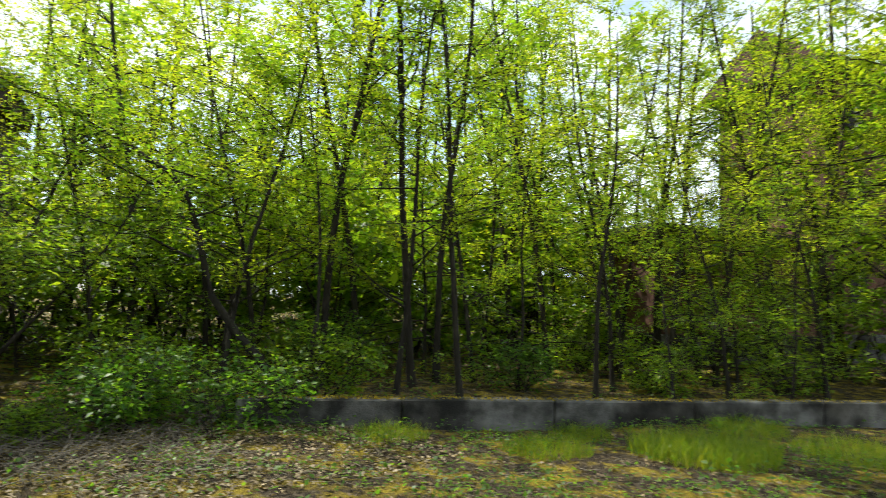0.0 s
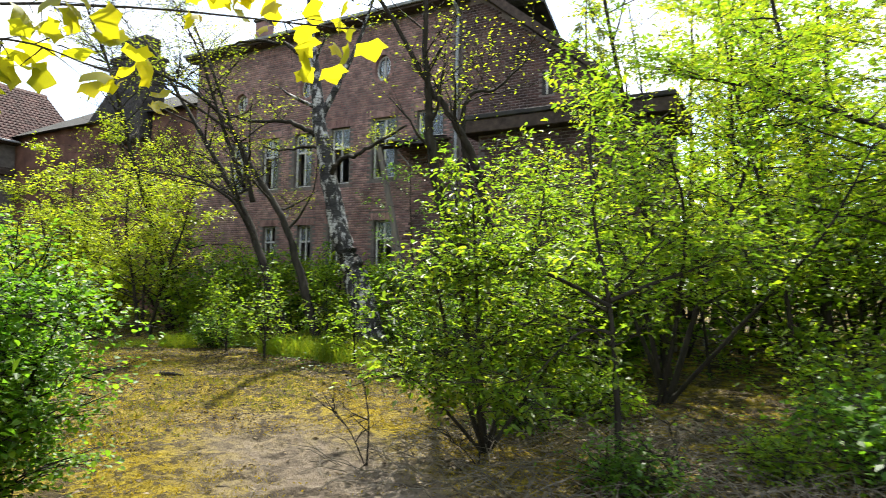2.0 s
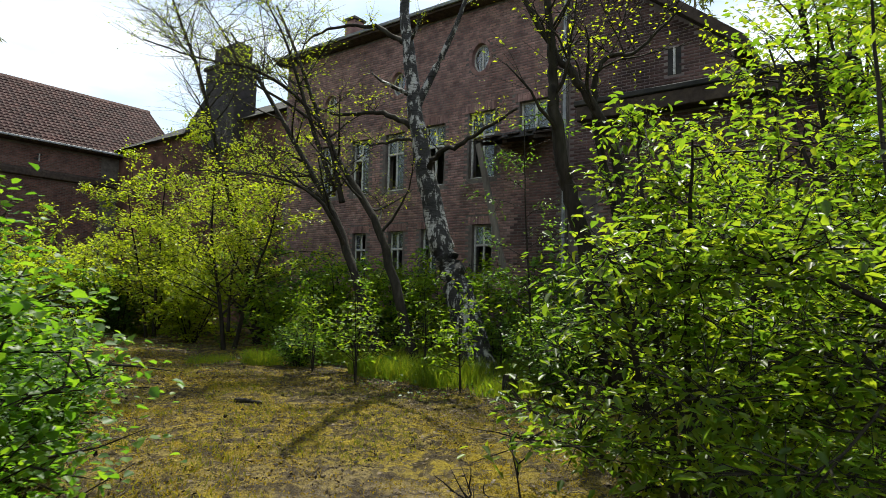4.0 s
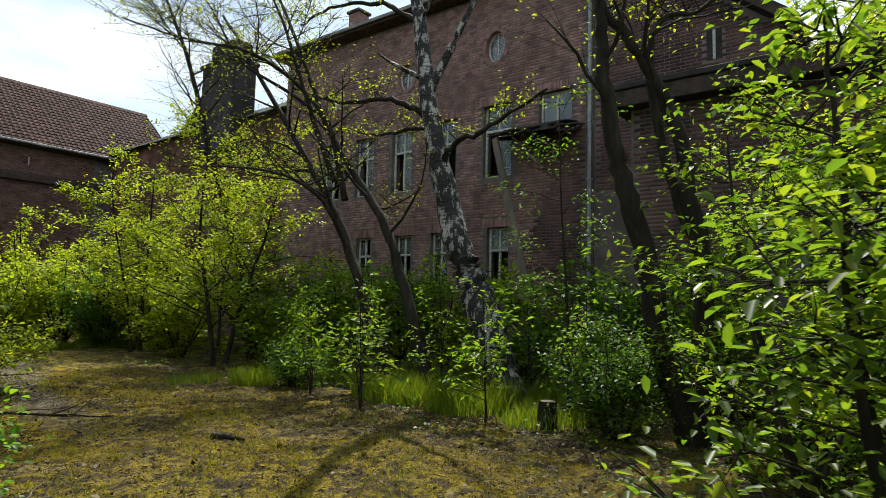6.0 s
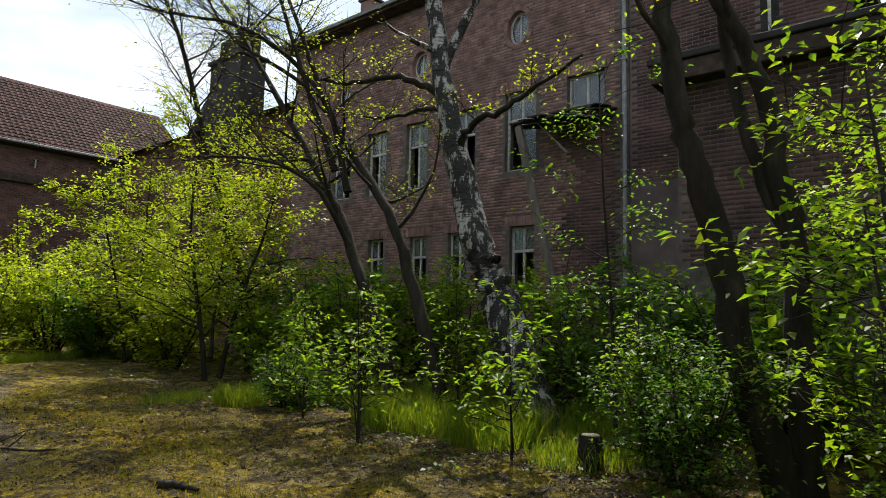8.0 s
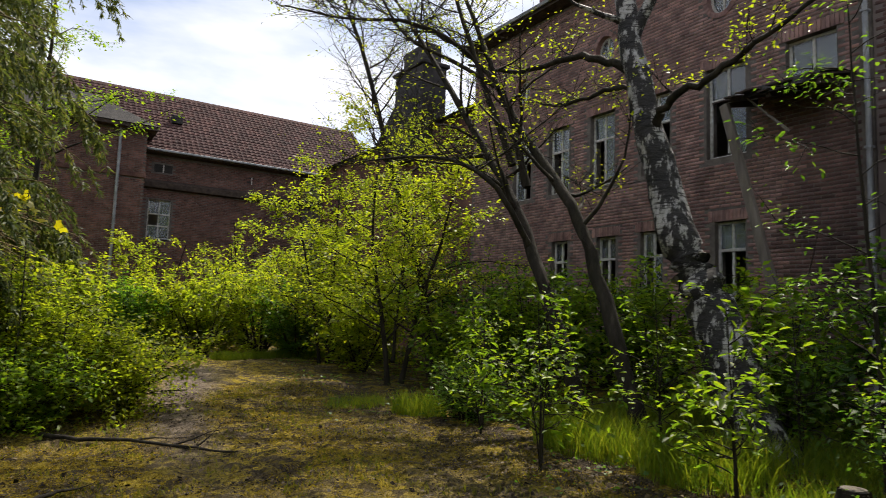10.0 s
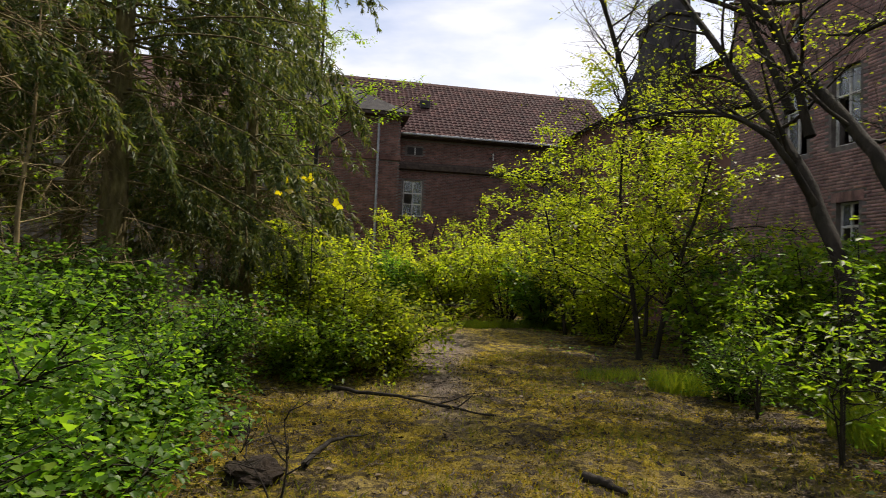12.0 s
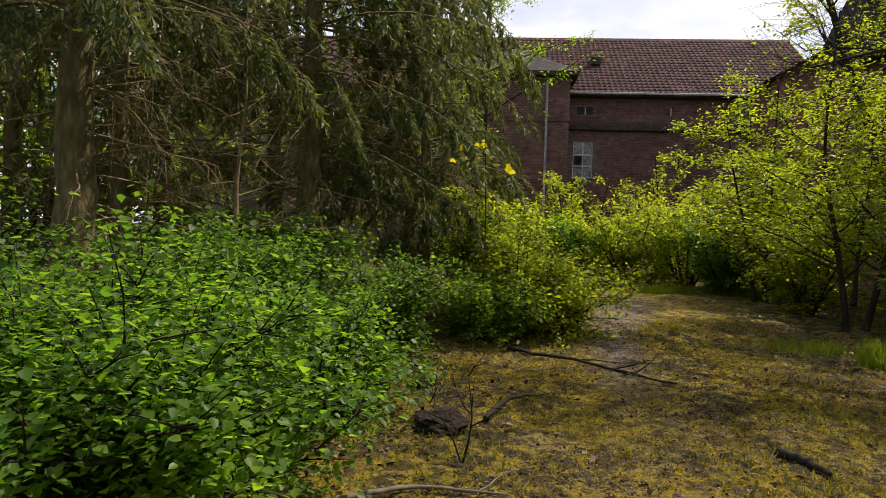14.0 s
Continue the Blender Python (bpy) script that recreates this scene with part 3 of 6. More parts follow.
# rendered stair wing with the sloping roof, right of the rain pipe
part("stair_wing_wall", prism([(10.29, -0.3), (10.29, 11.1), (9.9, 11.0), (5.95, 7.75), (5.95, -0.3)], "x", FX + 0.06, FX + 12.38), M_PLASTER, house)
part("verge", prism([(10.28, 11.42), (10.28, 11.12), (9.9, 11.01), (5.6, 7.48), (5.6, 7.78), (9.85, 11.30)], "x", FX - 0.35, FX + 12.9), M_DARKWOOD, house)
slit = thing("window_slit", (FX + 0.052, 7.36, 7.3), 0, "small narrow arched window in the rendered stair wing", "window", kind="structure")
part("dark_opening", boxed(-0.004, 0.004, -0.17, 0.17, 0.0, 0.72), M_FELT, slit)
part("window_frame", boxed(-0.03, -0.005, -0.03, 0.03, 0.0, 0.72), M_PAINT, slit)

pipe = thing("rain_pipe", (FX - 0.09, 10.36, 0), 0, "pale zinc rain pipe running down the brick front", "pipe")
under("downpipe", tube_mesh("downpipe", [(curve_line([(-0.42, 0, 10.8), (-0.3, 0, 10.6), (0, 0, 10.3), (0, 0, 9.0), (0, 0, 4.0), (0, 0, 0.0)], 24), np.full(24, 0.05), 10)], M_ZINC), pipe)
for z in (2.2, 4.8, 7.4, 9.6):
    part("bracket", boxed(-0.06, 0.085, -0.062, 0.062, z - 0.02, z + 0.02), M_ZINC, pipe)

WINPANES = [(0.0, 0.66, 2), (0.66, 1.0, 2)]
for k, (cy, w, a, b) in enumerate(UPPER):
    lab = "tall casement window with flaking white frame and cracked panes"
    panes = WINPANES if k != 5 else [(0.0, 1.0, 2)]
    casement("window_%d" % (k + 1), (FX + 0.14, cy, a), w, b - a, panes, 0, lab, broken={0: (0,), 1: (1,), 2: (1,), 3: (0, 1), 4: (1,)}.get(k, ()))
for k, (cy, w, a, b) in enumerate(LOWER):
    casement("window_%d" % (k + 7), (FX + 0.14, cy, a), w, b - a, [(0.0, 0.66, 2), (0.66, 1.0, 2)], 0, "ground-floor casement window with broken panes and a grey frame", broken=(0, 1) if k in (3, 1) else (1, 2))

# wing between the main building and the end building, with the stepped tower
wing = thing("wall_wing", (0, 0, 0), 0, "shaded brick wing with a slate roof joining two buildings", "building", kind="structure")
# darker brick here puts the wing's shadow into the wall colour
part("wall", boxed(FX + 0.9, FX + 1.3, 22.81, 39.0, -0.3, 9.3), M_SIDEBRICK, wing)
part("roof", prism([(FX + 0.5, 9.25), (FX + 5.5, 12.0), (FX + 10, 9.3), (FX + 1.2, 9.302)], "y", 22.85, 39.5), M_FELT, wing)
# tower slate is near black: its backlit silhouette is painted into the colour
part("tower", boxed(FX + 0.3, FX + 1.5, 27.0, 29.4, 8.0, 11.9, bevel=0.04), M_SLATE, wing)
part("tower_cornice", boxed(FX + 0.2, FX + 1.6, 26.9, 29.5, 11.903, 12.08, bevel=0.03), M_SLATE, wing)
part("tower_top", boxed(FX + 0.5, FX + 1.35, 27.2, 29.1, 12.083, 13.0, bevel=0.06), M_SLATE, wing)
part("tower_shoulder", prism([(29.41, 9.2), (29.41, 10.7), (30.4, 9.9), (31.2, 9.2)], "x", FX + 0.35, FX + 1.45), M_FELT, wing)
for y in (27.3, 29.0):
    under("lightning_rod", tube_mesh("lightning_rod", [(np.array([(FX + 0.9, y, 12.95), (FX + 0.9, y, 13.8)]), np.array([0.025, 0.01]), 6)], M_DARKWOOD), wing)

# end building, which looks towards -y
EY = 39.0
endb = thing("wall_north", (0, 0, 0), 0, "red brick end building with a clay tile roof and a corner pavilion", "building", kind="structure")
bm = bmesh.new()
WIN_E = (11.34, 1.06, 4.60, 6.58)
box(bm, -12, WIN_E[0] - 0.53, EY, EY + 0.4, -0.3, 9.0)
box(bm, WIN_E[0] + 0.53, 22.0, EY, EY + 0.4, -0.3, 9.0)
box(bm, WIN_E[0] - 0.53, WIN_E[0] + 0.53, EY, EY + 0.4, -0.3, WIN_E[2])
box(bm, WIN_E[0] - 0.53, WIN_E[0] + 0.53, EY, EY + 0.4, WIN_E[3], 9.0)
part("wall", bm, M_MORTAR, endb)
part("room", boxed(9.0, 14.0, EY + 2.5, EY + 2.7, 0, 9.0), M_ROOM, endb)
part("ledge", prism([(EY - 0.22, 7.16), (EY - 0.22, 7.42), (EY - 0.02, 7.58), (EY - 0.02, 7.1)], "x", 10.36, 21.0), M_DARKWOOD, endb)
part("eaves_soffit", prism([(EY - 0.5, 8.88), (EY - 0.5, 9.0), (EY + 0.39, 9.05), (EY + 0.39, 9.003), (EY - 0.02, 8.84)], "x", 10.4, 22.0), M_DARKWOOD, endb)
part("gutter", boxed(10.5, 22.0, EY - 0.62, EY - 0.51, 8.94, 9.05, bevel=0.02), M_ZINC, endb)
roof_e = part("roof", prism([(EY - 0.5, 9.01), (EY + 5.0, 13.45), (EY + 10, 9.05), (EY + 5.0, 13.2)], "x", -12, 24), M_TILE, endb)
part("ridge", prism([(EY + 4.85, 13.40), (EY + 5.0, 13.58), (EY + 5.15, 13.40)], "x", -12, 24), M_TILE, endb)
part("loft_hatch", boxed(11.9, 12.45, EY + 1.9, EY + 2.5, 11.15, 11.6, bevel=0.02), M_FELT, endb)
for x0 in (10.95, 15.4):
    part("attic_opening", boxed(x0, x0 + 0.85, EY - 0.004, EY + 0.01, 7.98, 8.38), M_FELT, endb)
    part("glazing_bar", boxed(x0 + 0.4, x0 + 0.46, EY - 0.03, EY - 0.005, 7.98, 8.38), M_PAINT, endb)
pav = thing("pavilion", (0, 0, 0), 0, "projecting brick corner pavilion with a low hipped roof", "building", kind="structure")
part("wall", boxed(2.0, 10.34, EY - 1.5, EY - 0.002, -0.3, 9.55), M_MORTAR, pav)
part("band", boxed(1.95, 10.40, EY - 1.58, EY - 0.003, 7.3, 7.55, bevel=0.02), M_BRICKSHADE, pav)
part("soffit", boxed(1.6, 10.75, EY - 1.95, EY + 0.6, 9.56, 9.75, bevel=0.02), M_DARKWOOD, pav)
bm = bmesh.new()
lo = [bm.verts.new(p) for p in ((1.5, EY - 2.0, 9.76), (10.8, EY - 2.0, 9.76), (10.8, EY + 2.5, 9.76), (1.5, EY + 2.5, 9.76))]
hi = [bm.verts.new(p) for p in ((4.5, EY + 0.8, 11.7), (7.6, EY + 0.8, 11.7))]
bm.faces.new(lo[::-1])
bm.faces.new((lo[0], lo[1], hi[1], hi[0]))
bm.faces.new((lo[1], lo[2], hi[1]))
bm.faces.new((lo[2], lo[3], hi[0], hi[1]))
bm.faces.new((lo[3], lo[0], hi[0]))
bmesh.ops.recalc_face_normals(bm, faces=bm.faces)
part("roof", bm, M_FELT, pav)
ppipe = thing("rain_pipe", (9.2, EY - 1.6, 0), 0, "pale zinc rain pipe on the brick pavilion", "pipe")
under("downpipe", tube_mesh("downpipe", [(np.array([(0, 0, z) for z in np.linspace(0, 9.6, 12)]), np.full(12, 0.065), 10)], M_ZINC), ppipe)
for z in (2.5, 5.0, 7.0):
    part("bracket", boxed(-0.08, 0.08, -0.07, 0.095, z - 0.02, z + 0.02), M_ZINC, ppipe)
casement("window_end", (WIN_E[0], EY + 0.1, WIN_E[2]), WIN_E[1], WIN_E[3] - WIN_E[2], [(0.0, 0.32, 2), (0.32, 0.64, 2), (0.64, 1.0, 2)], 90, "white six-pane window with one broken pane in brick wall", broken=(3,))

# flat-roofed annex in front of the stair wing
annex = thing("annex", (0, 0, 0), 0, "low shade-darkened brick annex with a felt flat roof", "building", kind="structure")
part("wall", boxed(16.6, 18.98, 3.7, 8.4, -0.3, 5.6), M_MORTAR, annex)
part("fascia", boxed(16.25, 18.97, 3.35, 8.75, 5.61, 5.95, bevel=0.02), M_DARKWOOD, annex)
part("roof", boxed(16.2, 18.96, 3.3, 8.8, 5.953, 6.08, bevel=0.02), M_FELT, annex)
under("vent_pipe", tube_mesh("vent_pipe", [(np.array([(17.6, 5.0, 6.0), (17.6, 5.0, 6.7)]), np.array([0.06, 0.06]), 8)], M_ZINC), annex)

# collapsed canopy under the upper windows
canopy = thing("canopy", (0, 0, 0), 0, "collapsed dark canopy with torn felt and leaning boards", "canopy", kind="structure")
crng = random.Random(21)
for k in range(11):
    y = 10.55 + k * 0.2
    q, e = crng.uniform(-0.05, 0.05), crng.uniform(-0.25, 0.18)
    part("roof_board", prism([(FX - 0.02, 6.33 + q * 0.3), (FX - 0.02, 6.30 + q * 0.3), (FX - 1.25 + e, 6.00 + q - 0.06 * k / 10), (FX - 1.25 + e, 6.03 + q - 0.06 * k / 10)], "y", y + 0.008, y + 0.192), M_DARKWOOD, canopy)
part("torn_felt", prism([(FX - 0.03, 6.395), (FX - 0.03, 6.375), (FX - 0.7, 6.235), (FX - 1.05, 6.12), (FX - 1.25, 5.9), (FX - 1.265, 5.91), (FX - 1.06, 6.145), (FX - 0.7, 6.26)], "y", 10.7, 12.1), M_FELT, canopy)
for y in (10.7, 11.6, 12.5):
    part("rafter", prism([(FX - 0.02, 6.28), (FX - 0.02, 6.14), (FX - 1.2, 5.83), (FX - 1.2, 5.93)], "y", y - 0.04, y + 0.04), M_DARKWOOD, canopy)
part("fallen_batten", prism([(12.2, 6.1), (12.25, 6.12), (11.3, 5.1), (11.25, 5.12)], "x", FX - 1.1, FX - 1.05), M_OLDWOOD, canopy)
board = thing("leaning_board", (0, 0, 0), 0, "grey weathered board leaning against the canopy", "board")
bm = boxed(-0.05, 0.05, -0.09, 0.09, 0, 6.1, bevel=0.008)
bmesh.ops.transform(bm, matrix=look((17.6, 10.9, -0.02), (17.75, 12.6, 6.4)) @ pose(0, 0, 0, 180, 0, 0), verts=bm.verts)
part("plank", bm, M_OLDWOOD, board)

# brick building behind the young trees, far side
side = thing("wall_south", (0, 0, 0), 0, "old brick house behind young trees", "building", kind="structure")
part("wall", boxed(13.6, 18.0, -36.0, -20.5, -0.3, 10.2), M_SIDEBRICK, side)
part("plinth", boxed(13.5, 18.1, -36.1, -20.4, -0.3, 1.0, bevel=0.02), M_CONCRETE, side)
part("roof", prism([(12.9, 10.21), (15.8, 12.4), (18.7, 10.21)], "y", -36.6, -20.0), M_TILE, side)
part("outbuilding_wall", boxed(13.7, 16.0, -20.39, -13.2, -0.3, 3.9), M_SIDEBRICK, side)
part("outbuilding_plinth", boxed(13.6, 16.1, -20.38, -13.1, -0.3, 0.9, bevel=0.02), M_CONCRETE, side)
part("outbuilding_roof", boxed(13.3, 16.4, -19.9, -12.8, 3.91, 4.1, bevel=0.02), M_FELT, side)
for y in (-22.2, -25.2, -28.2):
    for z in (1.9, 4.9, 7.6):
        w = part("window", boxed(13.57, 13.62, y - 0.5, y + 0.5, z, z + 1.7), M_FELT, side)
        part("frame", boxed(13.54, 13.569, y - 0.04, y + 0.04, z + 0.01, z + 1.69), M_PAINT, w)
        part("sill", boxed(13.48, 13.569, y - 0.58, y + 0.58, z - 0.1, z - 0.005, bevel=0.01), M_STONE, w)
w = part("door", boxed(13.66, 13.72, -15.9, -14.9, 0.0, 2.1), M_OLDWOOD, side, "grey weathered plank door")

# low concrete wall by the start
bm = bmesh.new()
kerb = thing("low_wall", (0, 0, 0), 0, "low weathered concrete wall with moss on its top", "wall", kind="structure")
k0, k1 = Vector((8.15, -0.9, 0)), Vector((5.0, -13.0, 0))
ang = math.degrees(math.atan2((k1 - k0).y, (k1 - k0).x))
length = (k1 - k0).length
n = 6
rng = random.Random(3)
for k in range(n):
    bm = boxed(k * length / n + 0.01, (k + 1) * length / n - 0.01, -0.02, 0.24, -0.3, 0.33 + rng.uniform(-0.012, 0.012), bevel=0.02)
    bmesh.ops.transform(bm, matrix=pose(*k0, 0, 0, ang), verts=bm.verts)
    part("concrete_block", bm, M_CONCRETE, kerb)


# ---- growing things ----
def limb(rng, start, direction, length, r, bend=0.25, rise=0.06, steps=6, tip=0.25):
    p, d = np.array(start, float), unit(np.array(direction, float))
    pts = [p.copy()]
    for _ in range(steps - 1):
        d = unit(d + rng.normal(0, bend, 3) * 0.5 + np.array([0, 0, rise]))
        p = p + d * length / (steps - 1)
        pts.append(p.copy())
    return np.array(pts), r * np.linspace(1, tip, steps)


def along(pts, f):
    u = f * (len(pts) - 1)
    i = min(int(u), len(pts) - 2)
    return pts[i] + (pts[i + 1] - pts[i]) * (u - i), unit(pts[i + 1] - pts[i])


def many_along(pts, f):
    u = f * (len(pts) - 1)
    i = np.minimum(u.astype(int), len(pts) - 2)
    return pts[i] + (pts[i + 1] - pts[i]) * (u - i)[:, None], unit(pts[i + 1] - pts[i])


def crown_on(rng, stems, n1, l1, n2, l2, per_twig, start=0.3, rise=0.08, lift=0.35, twig_r=0.006, bias=None, limb_r=0.45, twig_steps=3):
    """Limbs and twigs on the stems; returns limb lines, twig lines, leaf places and leaf directions."""
    limbs, twigs, P, D = [], [], [], []
    for pts, rad in stems:
        for k in range(n1):
            f = start + (1 - start) * (k + rng.uniform(0, 1)) / n1
            p, t = along(pts, min(f, 0.99))
            az = rng.uniform(0, 2 * np.pi)
            d = np.array([np.cos(az), np.sin(az), rng.normal(lift, 0.2)])
            if bias is not None:
                d = d + np.array(bias)
            r0 = np.interp(f, np.linspace(0, 1, len(rad)), rad) * limb_r
            ln = l1 * rng.uniform(0.55, 1.15) * (1.05 - 0.55 * f)
            lp, lr = limb(rng, p, d + t * 0.3, ln, max(r0, twig_r * 1.2), 0.3, rise, 6)
            limbs.append((lp, lr, 4))
            for j in range(n2):
                g = rng.uniform(0.2, 1.0)
                q, s = along(lp, g)
                td = unit(s * 0.6 + rng.normal(0, 0.6, 3) * [1, 1, 0.4] + np.array([0, 0, 0.02]))
                tl = l2 * rng.uniform(0.5, 1.2)
                tp, tr = limb(rng, q, td, tl, twig_r, 0.35, rise * 0.5, twig_steps)
                twigs.append((tp, tr, 3))
                if per_twig:
                    c, s2 = many_along(tp, rng.uniform(0.1, 1.0, per_twig))
                    P.append(c)
                    D.append(s2)
    P, D = (np.vstack(P), np.vstack(D)) if P else (np.zeros((0, 3)), np.zeros((0, 3)))
    return limbs, twigs, P, D


def leafy(name, rng, P, D, size, mat, parent, flat=1.5, fine=True, aspect=0.55, spread=0.06, down=0.25, part_name="crown"):
    n = len(P)
    side = rng.normal(0, 1, (n, 3)) * np.array([1, 1, 0.35]) - np.array([0, 0, down])
    d = unit(D * 0.5 + unit(side))
    L = size * rng.uniform(0.6, 1.25, n)
    me = leaf_mesh(name, P + rng.normal(0, spread, (n, 3)), d, L, L * aspect, mat, rng, flat, fine)
    return under(part_name, me, parent)


def broadleaf(name, seed, place, stems, n1, l1, n2, l2, per_twig, size, leaf, label, category="tree", bark=None, start=0.3, rise=0.08, lift=0.35,
              fine=True, sides=9, group="", aspect=0.55, down=0.25, bias=None, turn=0.0, limb_r=0.45, lumpy=0.06, flat=1.5, split=False, wiggle=0.12):
    """A tree or shrub. stems: lists of (few points, radius at foot) relative to its foot."""
    rng = np.random.RandomState(seed)
    bark = bark or M_BARK
    tree = thing(name, place, turn, label, category, group)
    lines = []
    for pts, r in stems:
        n = max(8, 4 * len(pts))
        c = curve_line(pts, n)
        c[1:-1] += rng.normal(0, r * wiggle, (n - 2, 3))
        rad = r * np.linspace(1, 0.22, n)
        rad[0] *= 1.25
        lines.append((c, rad))
    limbs, twigs, P, D = crown_on(rng, lines, n1, l1, n2, l2, per_twig, start, rise, lift, bias=bias, limb_r=limb_r)
    for c, rad in lines:
        under("trunk" if len(lines) == 1 else "stem", tube_mesh("trunk", [(c, rad, sides)], bark, rng, lumpy), tree)
    if split:
        for ln in limbs:
            under("limb", tube_mesh("limb", [ln], bark), tree)
        limbs = []
    under("twig_work", tube_mesh("twig_work", limbs + twigs, bark), tree)["kind"] = "stuff"
    if per_twig:
        leafy("leaves", rng, P, D, size, leaf, tree, flat, fine, aspect, down=down)
    return tree


def gz(x, y):
    return float(ground_z(x, y))


def stand(x, y, sink=0.03):
    return (x, y, gz(x, y) - sink)


def spruce(name, seed, place, height, r, first, reach, label, density=1.0, dead=True, top_from=2.5, spray=20, needle=0.2, low=()):
    """A spruce: straight trunk, dead twiggy boughs below, drooping boughs with hanging needle sprays above."""
    rng = np.random.RandomState(seed)
    tree = thing(name, place, 0, label, "tree", "old spruces")
    n = 18
    c = np.stack([rng.normal(0, 0.02, n), rng.normal(0, 0.02, n), np.linspace(0, height, n)], 1)
    rad = r * np.linspace(1, 0.12, n)
    rad[0] *= 1.3
    under("trunk", tube_mesh("trunk", [(c, rad, 12)], M_SPRUCEBARK, rng, 0.05), tree)
    dead_lines = []
    if dead:
        for k in range(int(52 * density)):
            z = rng.uniform(0.9, top_from + 1.8)
            az = rng.uniform(0, 2 * np.pi)
            lp, lr = limb(rng, (0, 0, z), (np.cos(az), np.sin(az), rng.normal(0.0, 0.2)), reach * rng.uniform(0.4, 0.85), 0.016, 0.15, -0.05, 8)
            dead_lines.append((lp, lr, 4))
            for _ in range(16):
                q, s = along(lp, rng.uniform(0.25, 1))
                tp, tr = limb(rng, q, s * 0.6 + rng.normal(0, 0.4, 3) + (0, 0, -0.55), rng.uniform(0.3, 0.9), 0.004, 0.25, -0.16, 5)
                dead_lines.append((tp, tr, 3))
        under("dead_twig_work", tube_mesh("dead_twig_work", dead_lines, M_DEADTWIG), tree, "bare brittle grey lower boughs")["kind"] = "stuff"
    boughs, P, D = [], [], []

    def bough(z, az, ln, f, twigs, fall):
        lp, lr = limb(rng, (0, 0, z), (np.cos(az), np.sin(az), 0.05), ln, 0.028 * (1 - 0.6 * f), 0.12, fall, 8)
        boughs.append((lp, lr, 4))
        for _ in range(twigs):
            q, s = along(lp, rng.uniform(0.2, 1))
            td = unit(s * 0.7 + np.cross(s, (0, 0, 1)) * rng.choice([-1, 1]) * 0.6 + (0, 0, -0.5))
            tp, tr = limb(rng, q, td, rng.uniform(0.35, 0.85), 0.005, 0.15, -0.28, 4)
            boughs.append((tp, tr, 3))
            cc, s2 = many_along(tp, rng.uniform(0.05, 1, spray))
            P.append(cc)
            D.append(s2)

    for az, z0, ln in low:
        bough(z0, radians(az), ln, 0.2, int(26 * density), -0.09)
    z = first
    while z < height - 0.3:
        f = (z - first) / (height - first)
        for _ in range(3):
            bough(z, rng.uniform(0, 2 * np.pi), reach * (1 - 0.85 * f) * rng.uniform(0.75, 1.15), f, int(13 * density * (1 - 0.6 * f)), -0.05)
        z += 0.30 / density
    under("bough_work", tube_mesh("bough_work", boughs, M_SPRUCEBARK), tree)["kind"] = "stuff"
    P, D = np.vstack(P), np.vstack(D)
    m = len(P)
    d = unit(D + rng.normal(0, 0.45, (m, 3)))
    L = needle * rng.uniform(0.65, 1.3, m)
    under("needles", leaf_mesh("needles", P, d, L, L * 0.2, L_SPRUCE, rng, 0.3, False), tree)
    return tree


def grass_tuft(name, seed, place, radius, n, height, label, lean=0.2, width=0.0042, mat=None):
    rng = np.random.RandomState(seed)
    n = int(n * 2.4)
    a, q = rng.uniform(0, 2 * np.pi, n), np.sqrt(rng.uniform(0, 1, n)) * radius
    base = np.stack([q * np.cos(a), q * np.sin(a), np.full(n, -0.03)], 1)
    base[:, 2] += ground_z(base[:, 0] + place[0], base[:, 1] + place[1])
    d = unit(np.stack([rng.normal(0, lean, n), rng.normal(0, lean, n), np.ones(n)], 1))
    h = height * rng.uniform(0.45, 1.1, n)[:, None]
    s = unit(np.cross(d, rng.normal(0, 1, (n, 3))))
    fall = unit(d * [1, 1, 0] + rng.normal(0, 0.3, (n, 3)) * [1, 1, 0])
    w = width * rng.uniform(0.7, 1.3, n)[:, None]
    V = np.stack([base - s * w, base + s * w, base + d * h * 0.55 + s * w * 0.8, base + d * h * 0.55 - s * w * 0.8, base + d * h * 0.95 + fall * h * 0.22], 1)
    k = np.arange(n) * 5
    loops = np.stack([k, k + 1, k + 2, k + 3, k + 3, k + 2, k + 4], 1).ravel()
    starts = np.stack([np.arange(n) * 7, np.arange(n) * 7 + 4], 1).ravel()
    ob = new(name, mesh_from(name, V.reshape(-1, 3), loops, starts, mat or L_GRASS))
    ob.location = (place[0], place[1], 0)
    return tagged(ob, label, "grass", kind="stuff")


# -- the tree that leans in a bow out of the thicket by the low wall
broadleaf("bowed_tree", 11, stand(9.8, -2.19), [([(0, 0, 0), (0.25, 0.46, 0.34), (0.5, 0.97, 0.9), (0.73, 1.47, 1.64), (0.84, 1.77, 2.72), (0.98, 2.05, 3.4), (1.25, 2.56, 3.8), (1.8, 3.75, 4.51), (2.17, 4.67, 4.94)], 0.085),
                                                ([(0.1, 0.1, 0), (0.5, -0.2, 1.6), (0.6, -0.1, 3.6), (0.9, 0.2, 6.0)], 0.045)],
          18, 2.5, 14, 0.75, 17, 0.09, L_BRIGHT, "young tree bowing in an arc over leafy undergrowth", start=0.42, bias=(0.3, 0.25, 0), fine=False, split=True, rise=0.02, lift=0.1)
